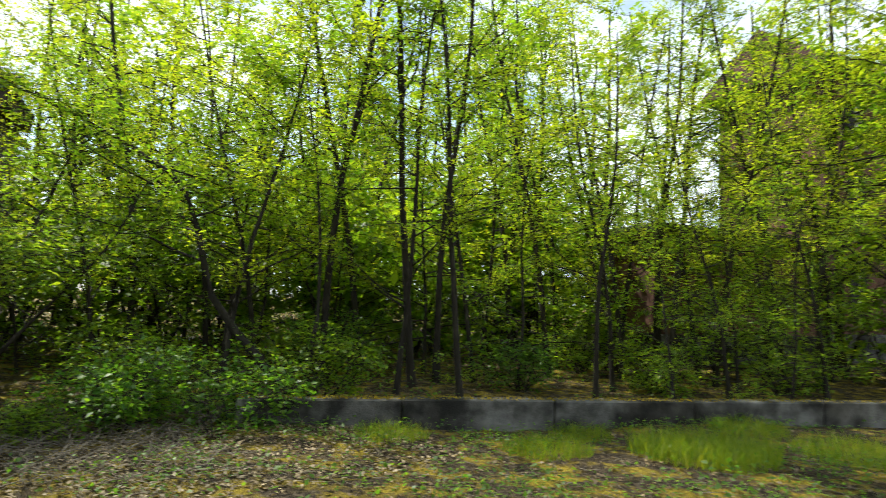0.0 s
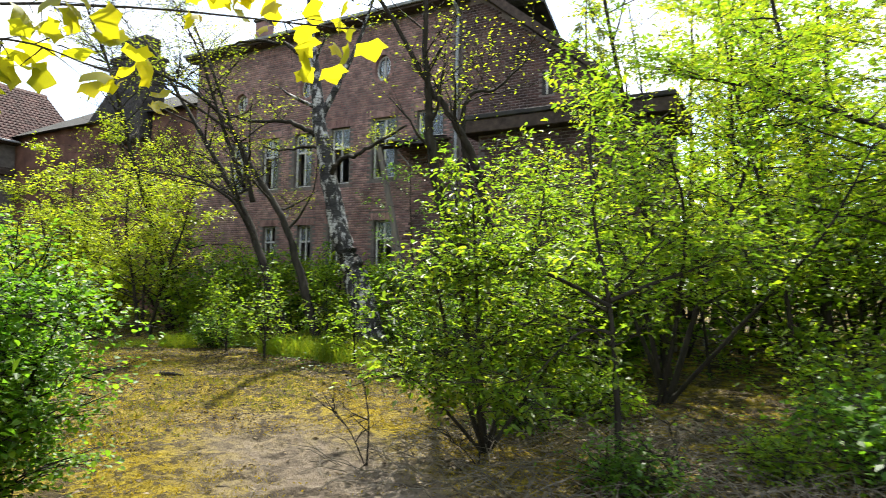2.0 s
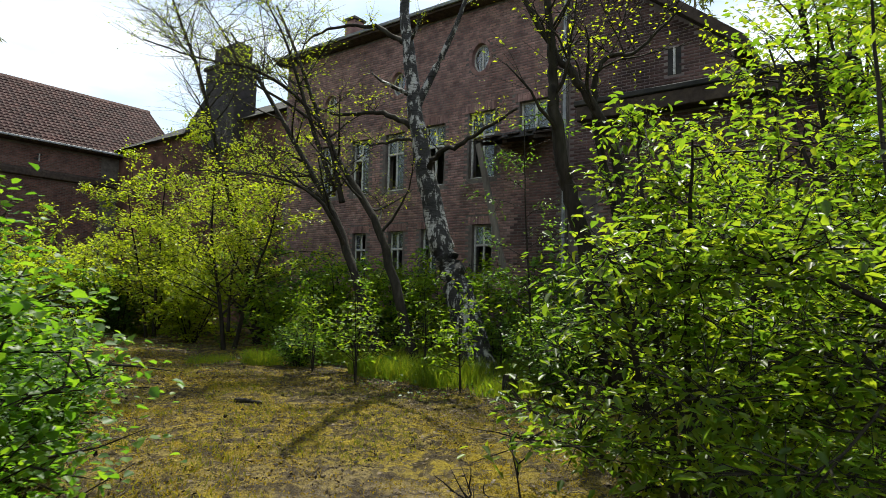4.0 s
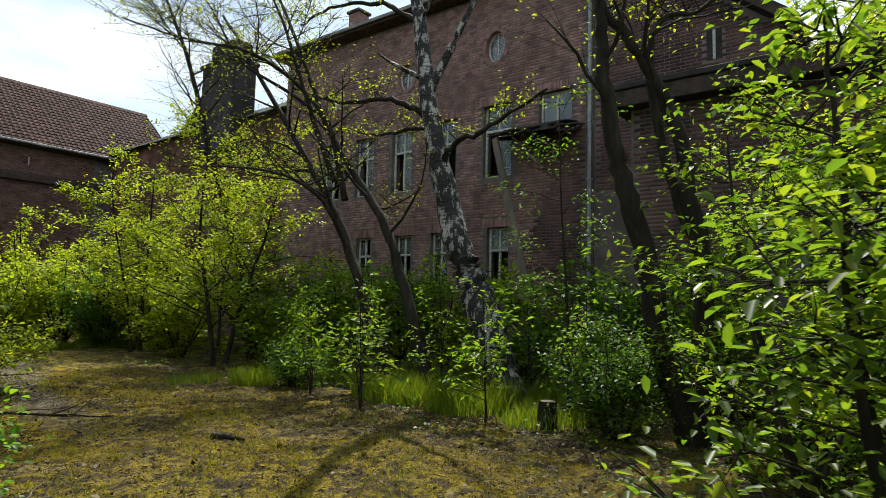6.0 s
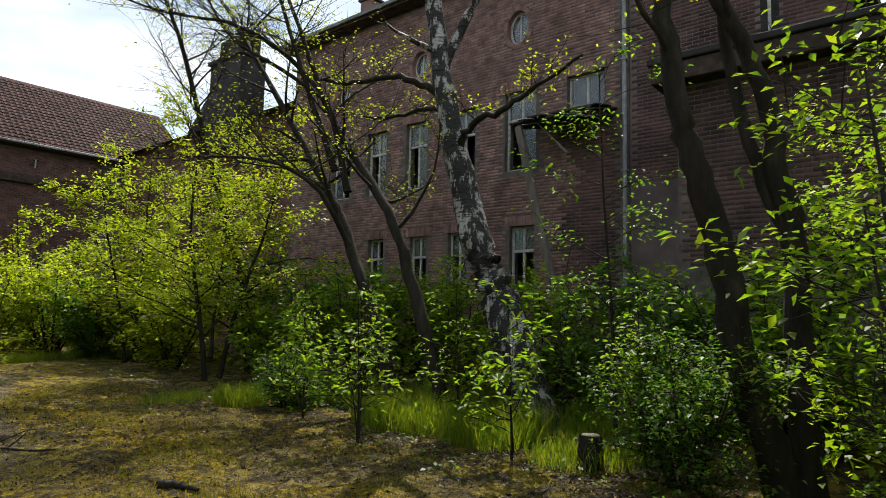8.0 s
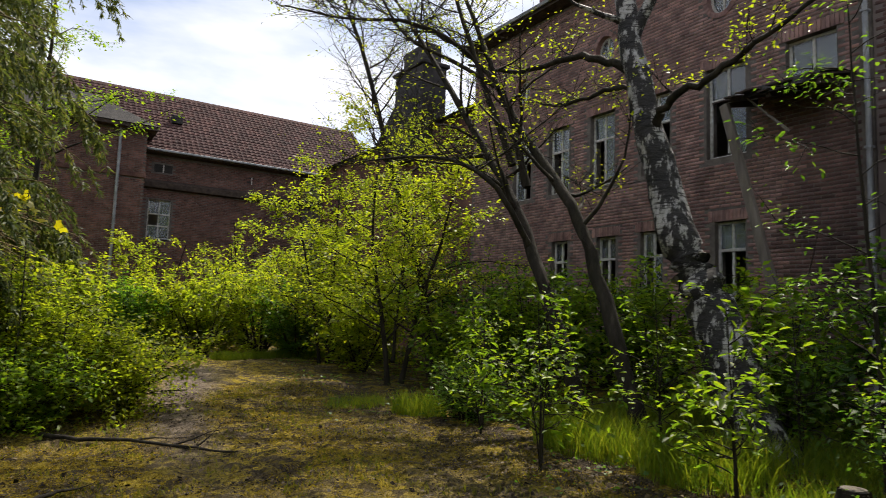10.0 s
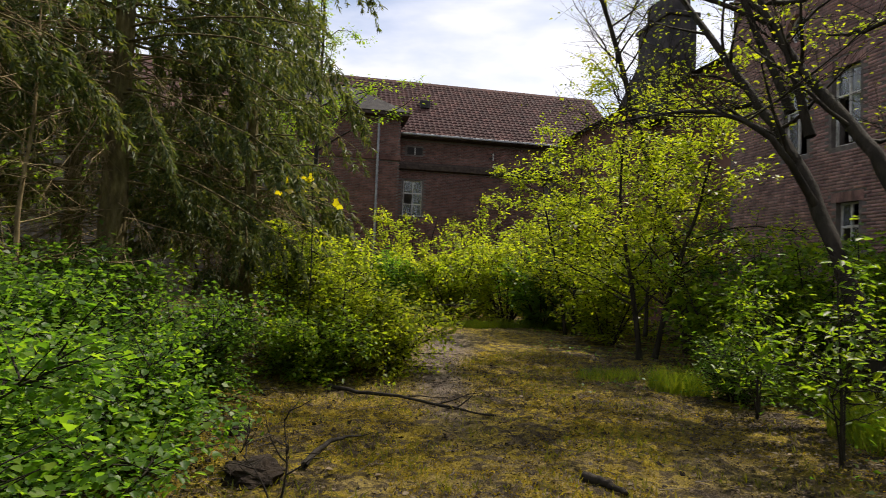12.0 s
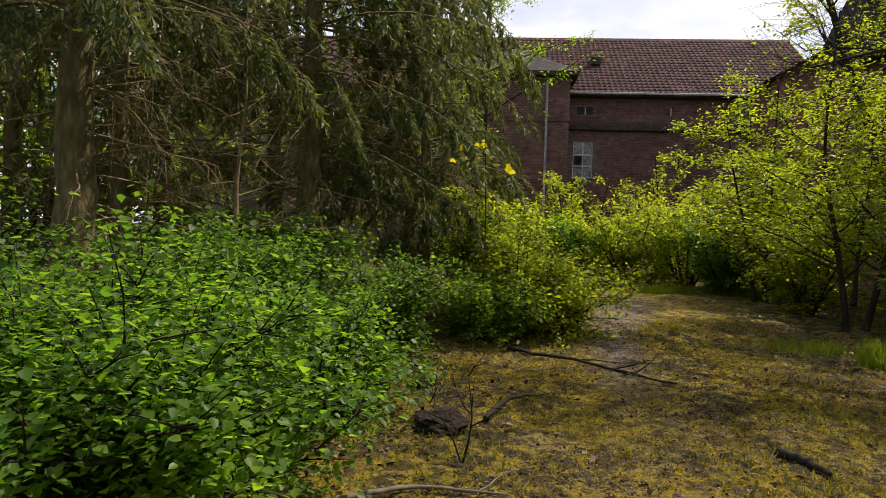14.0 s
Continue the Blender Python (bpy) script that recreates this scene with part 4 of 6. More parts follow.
# -- hazel between the thicket and the stair wing
broadleaf("hazel_bush", 12, stand(10.8, 2.6), [([(0, 0, 0), (-0.2, 0.3, 1.4), (-0.4, 0.8, 2.8), (-0.5, 1.2, 4.3)], 0.045), ([(0.1, 0, 0), (0.3, -0.5, 1.8), (0.6, -1.0, 3.4), (0.6, -1.4, 5.0)], 0.05),
                                              ([(0, 0.1, 0), (-0.5, -0.2, 1.2), (-1.2, -0.4, 2.4), (-1.7, -0.3, 3.2)], 0.04), ([(0, 0, 0), (0.4, 0.6, 1.3), (0.7, 1.4, 2.4), (0.5, 2.0, 3.2)], 0.04),
                                              ([(0, 0, 0), (-0.3, -0.9, 1.1), (-0.7, -1.8, 2.2), (-1.0, -2.3, 3.2)], 0.035)],
          16, 2.0, 9, 0.55, 10, 0.09, L_BRIGHT, "broad hazel bush with sunlit fresh leaves", "bush", start=0.3, lift=0.08, fine=False, rise=0.03)
# -- cherries close to the path
broadleaf("cherry_bush", 13, stand(7.45, 3.75), [([(0, 0, 0), (-0.35, 0.2, 1.0), (-0.6, 0.25, 1.65), (-0.85, 0.25, 1.9)], 0.028), ([(0, 0, 0), (-0.5, -0.1, 0.8), (-0.8, -0.2, 1.1), (-1.1, -0.3, 1.2)], 0.022),
                                               ([(0, 0, 0), (-0.5, 0.3, 0.6), (-0.75, 0.4, 0.8), (-0.95, 0.45, 0.85)], 0.02),
                                               ([(0, 0, 0), (-0.2, 0.0, 1.2), (-0.5, -0.1, 2.0), (-0.8, -0.2, 2.5)], 0.028), ([(0, 0, 0), (0.0, 0.25, 1.3), (-0.1, 0.3, 2.2), (-0.1, 0.35, 2.9)], 0.03),
                                               ([(0, 0, 0), (0.4, -0.2, 1.3), (0.6, -0.3, 2.3), (0.7, -0.4, 3.3)], 0.032),
                                               ([(0, 0, 0), (0.3, -0.7, 1.1), (0.4, -1.3, 1.8), (0.3, -1.8, 2.3)], 0.024)],
          13, 0.65, 6, 0.34, 7, 0.075, L_CHERRY, "spreading cherry bush with glossy leaves arching over the path edge", "bush", start=0.3, lift=0.02, aspect=0.48, limb_r=0.35, rise=0.0, flat=2.0)
broadleaf("cherry_bush", 113, stand(10.3, 4.6), [([(0, 0, 0), (-0.1, 0.2, 1.0), (-0.3, 0.4, 2.0), (-0.2, 0.5, 3.1)], 0.035), ([(0, 0, 0), (-0.4, -0.3, 1.0), (-0.8, -0.5, 1.8), (-1.1, -0.7, 2.7)], 0.03),
                                               ([(0, 0, 0), (0.3, 0.3, 0.8), (0.5, 0.5, 1.6), (0.5, 0.6, 2.4)], 0.03), ([(0, 0, 0), (0.3, -0.5, 1.2), (0.4, -0.9, 2.1), (0.3, -1.1, 3.4)], 0.035)],
          12, 1.3, 6, 0.5, 9, 0.09, L_BRIGHT, "broad cherry bush with sunlit fresh leaves", "bush", start=0.25, lift=0.02, aspect=0.5, limb_r=0.35, rise=0.0, fine=False, flat=2.0)
broadleaf("cherry_tree", 18, stand(7.5, 2.45), [([(0, 0, 0), (0.02, 0.05, 0.9), (0.1, 0.15, 1.6), (0.1, 0.3, 2.5), (0.2, 0.35, 3.6)], 0.035), ([(0.08, 0.12, 1.45), (-0.3, 0.5, 1.7), (-0.6, 0.9, 1.8), (-0.7, 1.3, 1.6)], 0.022),
                                                ([(0.08, 0.12, 1.5), (0.5, -0.4, 1.75), (0.9, -0.8, 1.9), (1.3, -1.1, 1.9)], 0.022), ([(0.08, 0.12, 1.4), (0.5, 0.6, 1.5), (0.8, 1.2, 1.3), (0.9, 1.5, 0.9)], 0.02),
                                                ([(0.06, 0.1, 1.2), (-0.2, 0.6, 1.35), (-0.4, 1.0, 1.05), (-0.5, 1.25, 0.5)], 0.016), ([(0.06, 0.1, 1.1), (-0.4, 0.2, 1.25), (-0.8, 0.4, 1.0), (-1.0, 0.7, 0.55)], 0.016), ([(0.06, 0.1, 1.1), (0.3, 0.7, 1.1), (0.4, 1.1, 0.8), (0.3, 1.35, 0.4)], 0.016)],
          11, 0.8, 8, 0.36, 9, 0.08, L_CHERRY, "slender cherry tree with large glossy leaves beside the path", start=0.3, lift=0.05, aspect=0.48, limb_r=0.4, split=True)
# -- twin dark trunks
broadleaf("twin_tree", 14, (12.22, 5.94, -0.12), [([(-0.03, 0.05, 0), (-0.36, 0.3, 1.2), (-0.61, 0.44, 2.35), (-0.79, 0.57, 2.97), (-0.92, 0.66, 3.5), (-1.08, 0.75, 4.3), (-1.15, 0.74, 4.9), (-1.26, 0.76, 5.7), (-1.4, 0.76, 8.2)], 0.165),
                                                 ([(0.1, -0.12, 0), (-0.08, -0.1, 1.45), (-0.2, -0.09, 2.35), (-0.36, -0.01, 3.15), (-0.51, 0.08, 3.85), (-0.74, 0.28, 4.4), (-0.98, 0.52, 4.9), (-1.27, 0.82, 5.4), (-2.0, 1.6, 7.2)], 0.135),
                                                 ([(-0.2, -0.09, 2.35), (-0.34, 0.2, 3.2), (-0.47, 0.38, 4.4), (-0.46, 0.38, 4.95), (-0.37, 0.22, 5.25), (-0.14, -0.11, 5.35), (0.15, -0.6, 5.9)], 0.07)],
          9, 2.0, 9, 0.8, 3, 0.06, L_YELLOW, "dark twin-trunked tree with sparse budding twigs", start=0.55, lift=0.5, sides=12, split=True)
# -- birch, with long crooked boughs
birch = broadleaf("birch", 15, stand(13.4, 9.3, 0.1), [([(0, 0, 0), (0.0, 0.62, 1.72), (0.0, 0.95, 2.35), (0.0, 1.25, 3.1), (0.0, 1.55, 4.2), (0.0, 1.85, 5.4), (0.0, 2.1, 6.8), (0.0, 2.3, 8.2), (0.1, 2.4, 11.0)], 0.33),
                                                 ([(0.0, 1.9, 5.7), (0.2, 1.5, 6.6), (0.4, 1.1, 7.6), (0.5, 0.6, 9.0)], 0.10)],
          4, 1.6, 6, 0.6, 5, 0.05, L_YELLOW, "stout old birch with black-scarred white bark", bark=M_BIRCH, start=0.66, sides=16, lumpy=0.05, split=True, wiggle=0.035)
for sd, pts, r in ((1, [(0.0, 1.5, 4.2), (-0.1, 1.2, 4.5), (-0.1, 0.55, 4.7), (-0.1, 0.0, 4.95), (-0.1, -0.75, 5.2)], 0.07), (2, [(0.0, 1.8, 5.2), (-0.1, 2.3, 5.45), (-0.2, 2.9, 5.7), (-0.2, 4.3, 5.9), (-0.3, 5.6, 6.4)], 0.075),
                   (3, [(0.0, 1.75, 5.0), (-0.1, 2.2, 5.0), (-0.2, 2.9, 4.95), (-0.2, 3.6, 5.1)], 0.05), (4, [(0.0, 2.2, 7.2), (-0.2, 3.0, 7.7), (-0.4, 4.2, 7.9), (-0.5, 5.2, 7.7)], 0.06)):
    brng = np.random.RandomState(900 + sd)
    c = curve_line(pts, 22)
    c += brng.normal(0, 0.022, c.shape)
    under("bough", tube_mesh("bough", [(c, r * np.linspace(1, 0.3, 22), 8)], M_BARK, brng, 0.15), birch, "crooked dark bough")
    lim, tw, bp, bd = crown_on(brng, [(c, r * np.linspace(1, 0.3, 22))], 7, 0.7, 5, 0.45, 7, 0.3, limb_r=0.3)
    under("twig_work", tube_mesh("twig_work", lim + tw, M_BARK), birch)["kind"] = "stuff"
    leafy("leaves", brng, bp, bd, 0.06, L_YELLOW, birch, fine=False)
# -- dark many-stemmed tree, half bare
broadleaf("leaning_tree", 16, stand(12.85, 10.5), [([(0, 0, 0), (0.0, 0.5, 1.4), (0.0, 1.05, 2.75), (0.0, 1.75, 3.75), (0.0, 3.0, 5.3), (0.0, 3.8, 6.9), (0.0, 5.0, 8.9)], 0.12),
                                                 ([(-0.2, 0.75, 0), (-0.25, 1.6, 2.05), (-0.25, 2.4, 3.45), (-0.25, 3.35, 4.65), (-0.25, 5.2, 6.9), (-0.25, 6.6, 8.5)], 0.12),
                                                 ([(-0.1, 2.2, 3.6), (-0.22, 2.64, 5.12), (-0.79, 3.21, 6.08), (-1.45, 3.97, 6.61), (-2.15, 4.83, 6.79), (-2.97, 5.81, 7.18)], 0.06), ([(-0.15, 2.5, 4.0), (-0.44, 2.9, 5.33), (-0.75, 3.12, 6.42), (-1.04, 3.34, 7.39), (-1.56, 3.81, 8.69)], 0.06),
                                                 ([(-0.3, 2.7, 5.3), (-0.9, 3.4, 5.9), (-1.43, 3.98, 6.39), (-1.86, 4.38, 7.36), (-2.28, 4.78, 8.22)], 0.04),
                                                 ([(-0.25, 1.9, 2.6), (-0.9, 1.9, 3.4), (-1.3, 2.4, 3.85), (-1.3, 4.1, 4.25), (-1.3, 6.9, 4.6)], 0.05)],
          17, 2.4, 15, 0.9, 3, 0.06, L_YELLOW, "dark leaning tree with long half-bare boughs", start=0.34, lift=0.3, sides=12, split=True)
broadleaf("leaning_tree", 19, stand(14.2, 17.5), [([(0, 0, 0), (-0.3, 0.3, 2.5), (-0.9, 0.8, 5.0), (-1.6, 1.0, 7.5), (-2.6, 1.3, 10.0)], 0.12)],
          26, 3.2, 22, 1.1, 1, 0.05, L_YELLOW, "slim tree with fine bare twigs against the sky", start=0.45, lift=0.5, sides=10)
# -- broad young tree with lit crown by the path
broadleaf("young_lime", 17, stand(12.6, 16.7), [([(0, 0, 0), (-0.15, 0.1, 1.5), (-0.4, 0.2, 3.2), (-0.3, 0.1, 5.6)], 0.06), ([(0.3, 0, 0), (0.5, -0.3, 1.6), (0.8, -0.6, 3.0), (1.1, -0.8, 4.8)], 0.06),
                                               ([(0.1, 0, 0.5), (0.6, 0.7, 2.0), (1.2, 1.4, 3.2), (1.6, 1.8, 4.2)], 0.04)],
          20, 2.8, 13, 0.6, 18, 0.09, L_YELLOW, "young tree with a broad sunlit yellow-green crown", start=0.16, lift=0.08, fine=False, split=True, rise=0.02)
broadleaf("young_lime", 29, stand(13.4, 21.7), [([(0, 0, 0), (0.1, 0.2, 1.6), (0.2, 0.3, 3.4), (0.3, 0.4, 5.6)], 0.06), ([(-0.2, 0.1, 0), (-0.5, -0.1, 1.5), (-0.9, -0.2, 3.0), (-1.2, -0.2, 4.6)], 0.05), ([(0.1, 0, 0.3), (0.9, 0.1, 1.8), (1.6, 0.3, 3.2), (2.0, 0.2, 4.8)], 0.05)],
          20, 2.3, 12, 0.6, 16, 0.10, L_YELLOW, "young tree with a yellow-green crown before the end building", start=0.15, lift=0.05, fine=False, rise=0.02, split=True)
# -- saplings in the grass
SAPS = [("sapling", 21, 10.85, 10.2, 1.6, 0.12), ("sapling", 22, 11.6, 8.55, 1.55, 0.13), ("sapling", 24, 12.4, 13.2, 1.9, 0.10), ("sapling", 25, 11.3, 11.8, 1.5, 0.12),
        ("sapling", 28, 11.9, 11.2, 1.5, 0.10), ("sapling", 30, 12.5, 10.0, 1.7, 0.10), ("sapling", 26, 12.2, 7.3, 1.7, 0.10), ("sapling", 27, 13.6, 9.0, 1.5, 0.10)]
for nm, sd, x, y, h, sz in SAPS:
    broadleaf(nm, sd, stand(x, y), [([(0, 0, 0), (0.03, 0.05, h * 0.5), (-0.02, 0.06, h * 1.1)], 0.018), ([(0.02, 0, 0.1), (0.15, 0.12, h * 0.4), (0.3, 0.2, h * 0.85)], 0.012), ([(0, 0, 0.05), (-0.2, -0.12, h * 0.35), (-0.45, -0.2, h * 0.7)], 0.011)],
              7, 0.75, 3, 0.32, 6, sz * 0.85, L_BRIGHT if sd != 27 else L_GREEN, "slender sapling with fresh broad leaves in the grass", "sapling", start=0.25, lift=0.25, group="saplings", sides=6, aspect=0.5, rise=0.03)


broadleaf("hornbeam_sapling", 23, stand(12.5, 7.75), [([(0, 0, 0), (0.03, 0.06, 1.6), (-0.05, 0.12, 3.0), (0.0, 0.2, 4.6)], 0.03)], 15, 1.35, 6, 0.4, 8, 0.065, L_GREEN,
          "slender hornbeam sapling with flat layered sprays", "sapling", start=0.2, lift=0.02, sides=6, aspect=0.5, rise=0.0, flat=3.0)


def shrub(name, seed, x, y, h, r, size, leaf, label, stems=7, n1=9, n2=6, per=9, fine=True, aspect=0.6, category="bush", group="", lift=0.08, flat=1.1):
    rng = np.random.RandomState(seed + 500)
    st = []
    for k in range(stems):
        a = 2 * np.pi * (k + rng.uniform(-0.3, 0.3)) / stems
        q = r * rng.uniform(0.25, 0.8)
        hh = h * rng.uniform(0.55, 0.95)
        st.append(([(0.1 * np.cos(a), 0.1 * np.sin(a), 0), (q * 0.6 * np.cos(a), q * 0.6 * np.sin(a), hh * 0.5), (q * np.cos(a), q * np.sin(a), hh)], 0.008 + 0.008 * h))
    return broadleaf(name, seed, stand(x, y), st, n1, r * 0.65, n2, 0.3 + 0.05 * r, per, size, leaf, label, category, start=0.06, lift=lift, fine=fine, group=group, aspect=aspect, sides=5, rise=0.02, flat=flat)


# -- undergrowth left of the path
shrub("bramble", 31, 4.6, 8.3, 1.2, 1.3, 0.043, L_DARK, "lush bramble with broad fresh green leaves", 14, 14, 8, 27, aspect=0.85, flat=2.2)
# brambles below the spruces take a darker leaf, shade put into its colour
shrub("bramble", 32, 3.2, 9.4, 1.65, 1.6, 0.062, L_GREEN, "tall dark bramble thicket under spruces", 11, 12, 7, 15, False, aspect=0.75)
shrub("bramble", 33, 3.85, 11.4, 1.45, 1.25, 0.062, L_GREEN, "dark green bramble thicket beside mossy ground", 11, 12, 7, 15, False, aspect=0.75)
shrub("bramble", 34, 3.65, 5.75, 1.8, 1.1, 0.043, L_DARK, "bramble with broad fresh green leaves", 12, 13, 8, 25, aspect=0.85, flat=1.8)
shrub("bramble", 47, 2.6, 5.0, 2.2, 1.2, 0.08, L_GREEN, "tall bramble bush beside the path", 10, 11, 8, 15, False, aspect=0.7)
shrub("bramble", 45, 4.85, 10.7, 0.95, 0.95, 0.055, L_DARK, "low bramble spreading over the moss edge", 11, 11, 7, 15, False, aspect=0.8)
shrub("bramble", 46, 4.95, 13.0, 1.1, 0.95, 0.055, L_GREEN, "dark low bramble at the moss edge", 11, 11, 7, 13, False, aspect=0.8)
shrub("bramble", 35, 1.2, 10.6, 1.9, 1.8, 0.075, L_GREEN, "tall dark bramble thicket under spruces", 10, 11, 6, 9, False, aspect=0.75)
shrub("bramble", 38, 1.3, 8.0, 1.9, 1.7, 0.075, L_GREEN, "tall bramble thicket beside the path", 9, 10, 6, 9, False, aspect=0.75)
shrub("bramble", 39, 2.4, 13.2, 1.6, 1.5, 0.075, L_GREEN, "dark bramble thicket under spruces", 9, 10, 6, 9, False, aspect=0.75)
shrub("elder_bush", 36, 6.15, 15.9, 2.4, 0.7, 0.07, L_YELLOW, "upright light green bush beside the path", 9, 10, 7, 14, False, lift=0.3)
shrub("elder_bush", 44, 6.8, 15.4, 1.5, 1.2, 0.07, L_YELLOW, "sprawling yellow-green bush beside the path", 12, 10, 7, 14, False, lift=0.15)
shrub("elder_bush", 41, 7.5, 15.3, 1.15, 1.1, 0.07, L_YELLOW, "low light green bush spreading towards the path", 11, 9, 6, 13, False)
shrub("elder_bush", 42, 6.3, 14.5, 0.95, 0.9, 0.07, L_BRIGHT, "low green bush at the moss edge", 10, 8, 7, 13, False)
shrub("elder_bush", 37, 6.6, 17.4, 2.3, 0.9, 0.09, L_YELLOW, "tall light green bush under spruces", 9, 10, 7, 12, False)
shrub("elder_bush", 40, 3.6, 14.4, 2.0, 1.2, 0.085, L_GREEN, "dark leafy bush under spruces", 8, 9, 7, 12, False)
# -- low growth by the start
for k, (x, y, h, r, lf) in enumerate([(8.1, 0.4, 0.8, 1.1, L_DARK), (8.2, -0.9, 0.8, 0.95, L_DARK), (9.4, 0.2, 1.2, 1.0, L_BRIGHT), (9.2, -2.2, 1.2, 1.0, L_BRIGHT), (9.4, 3.3, 0.5, 0.8, L_BRIGHT), (11.2, 4.6, 1.0, 1.2, L_BRIGHT),
                                      (10.8, 0.4, 1.3, 1.3, L_BRIGHT), (12.0, -3.0, 1.6, 1.3, L_GREEN), (10.0, -6.2, 0.9, 1.0, L_GREEN), (12.5, -9.5, 1.4, 1.3, L_BRIGHT), (9.5, -9.0, 1.3, 1.1, L_BRIGHT), (8.6, -11.5, 1.6, 1.3, L_BRIGHT)]):
    shrub("undergrowth_bush", 140 + k, x, y, h, r, 0.08, lf, "low leafy green undergrowth among young trees", 7, 8, 4, 9, False)
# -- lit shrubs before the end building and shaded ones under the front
# leaf colours carry that light: yellow for lit shrubs, darker green for shaded
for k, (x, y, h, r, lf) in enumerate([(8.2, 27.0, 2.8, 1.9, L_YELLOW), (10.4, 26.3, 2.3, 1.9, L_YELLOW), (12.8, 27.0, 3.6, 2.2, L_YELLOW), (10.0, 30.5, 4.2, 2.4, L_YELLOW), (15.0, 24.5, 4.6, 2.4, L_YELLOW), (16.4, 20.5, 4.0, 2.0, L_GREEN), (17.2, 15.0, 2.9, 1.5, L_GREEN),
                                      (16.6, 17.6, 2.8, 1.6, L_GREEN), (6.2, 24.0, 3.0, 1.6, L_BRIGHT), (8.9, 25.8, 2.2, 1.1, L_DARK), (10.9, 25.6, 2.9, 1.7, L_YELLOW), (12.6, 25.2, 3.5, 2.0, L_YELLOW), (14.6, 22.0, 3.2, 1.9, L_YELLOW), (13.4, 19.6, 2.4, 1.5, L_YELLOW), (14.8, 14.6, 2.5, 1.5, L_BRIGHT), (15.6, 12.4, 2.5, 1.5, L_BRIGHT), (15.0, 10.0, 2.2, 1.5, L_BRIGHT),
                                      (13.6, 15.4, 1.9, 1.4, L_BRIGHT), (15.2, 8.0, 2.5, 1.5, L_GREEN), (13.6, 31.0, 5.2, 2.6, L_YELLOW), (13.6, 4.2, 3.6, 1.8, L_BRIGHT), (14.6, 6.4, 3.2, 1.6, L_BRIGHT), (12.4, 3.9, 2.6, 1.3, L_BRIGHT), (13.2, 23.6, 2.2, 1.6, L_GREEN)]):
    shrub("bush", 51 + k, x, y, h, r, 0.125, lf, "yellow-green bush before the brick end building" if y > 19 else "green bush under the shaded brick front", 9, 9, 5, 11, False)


# ---- woods ----
def proto_tree(name, seed, h, r0, leaf, size, n1, l1, n2, per, start, label, lean=(0.3, 0.2), bark=None, group="young trees of the thicket", lift=0.4, rise=0.01):
    return broadleaf(name, seed, (0, 0, 0), [([(0, 0, 0), (lean[0] * 0.2, lean[1] * 0.3, h * 0.3), (lean[0] * 0.7, lean[1] * 0.5, h * 0.65), (lean[0], lean[1], h)], r0)], n1, l1, n2, 0.7, per, size, leaf, label,
                     start=start, fine=False, group=group, sides=7, lift=lift, bark=bark, rise=rise)


def plant(proto, spots, seed):
    """The first spot takes the tree itself, the others copies, turned and scaled."""
    rng = np.random.RandomState(seed)
    for k, (x, y, s) in enumerate(spots):
        m = pose(*stand(x, y), 0, 0, rng.uniform(0, 360)) @ Matrix.Diagonal((s, s, s * rng.uniform(0.92, 1.1), 1))
        if k == 0:
            first = m
        else:
            copy_thing(proto, m)
    proto.matrix_basis = first


thin = proto_tree("young_maple", 201, 8.0, 0.06, L_YELLOW, 0.09, 24, 3.6, 13, 13, 0.2, "thin young maple with sunlit leaves in the thicket", (1.3, 0.8), lift=0.12)
plant(thin, [(10.2, -3.8, 0.9), (11.5, -6.0, 1.0), (12.6, -1.8, 1.05), (9.9, -8.3, 0.9), (14.0, -7.5, 1.0), (12.4, -10.5, 1.0), (12.6, 1.0, 0.8), (12.6, 2.9, 0.85), (19.2, 2.2, 1.15), (20.6, 0.8, 1.25), (18.0, 1.2, 1.1), (15.5, -3.5, 1.1), (9.6, -12.5, 0.9), (8.4, -9.8, 0.8), (10.2, -15.5, 1.1), (8.0, -12.0, 0.85), (14.5, -1.0, 1.15), (10.4, -0.9, 0.9), (9.4, -13.8, 1.15), (10.8, -11.6, 1.1), (12.0, -14.0, 1.0), (7.0, -13.2, 1.2)], 1)
slim = proto_tree("slim_tree", 202, 11.0, 0.085, L_BRIGHT, 0.11, 18, 3.0, 10, 9, 0.45, "tall slim dark-stemmed tree in the thicket", (1.7, -0.9))
plant(slim, [(10.7, -4.3, 1.0), (11.4, -5.1, 0.9), (9.3, -4.6, 0.75), (12.3, -8.4, 1.0), (13.6, -4.2, 1.1), (11.2, -2.7, 0.95), (15.0, -9.0, 1.1), (14.5, 0.5, 1.0), (10.4, -10.2, 0.95), (17.5, -5.0, 1.2), (8.8, -7.0, 0.6), (13.4, 3.0, 0.9), (11.6, -10.0, 0.85), (13.2, -10.9, 0.9), (14.6, -10.4, 0.95), (16.4, -10.8, 1.0), (10.0, -11.2, 0.85), (12.2, -11.6, 0.95), (18.5, -10.4, 1.0), (9.0, -12.2, 0.9)], 2)
low = proto_tree("hornbeam", 203, 5.0, 0.045, L_BRIGHT, 0.085, 22, 2.9, 12, 15, 0.06, "low hornbeam with layered green leaves", (0.4, 0.5), lift=0.05)
plant(low, [(11.9, -1.0, 1.0), (10.7, -6.6, 0.9), (13.6, -9.6, 1.1), (8.9, -10.6, 0.85), (14.2, 2.4, 0.8), (12.9, 4.9, 0.72), (16.0, -0.5, 1.2), (10.6, -12.2, 1.0), (8.2, -8.2, 0.7), (13.0, -5.5, 1.1), (7.6, -10.4, 0.7), (14.5, -2.0, 1.1)], 3)
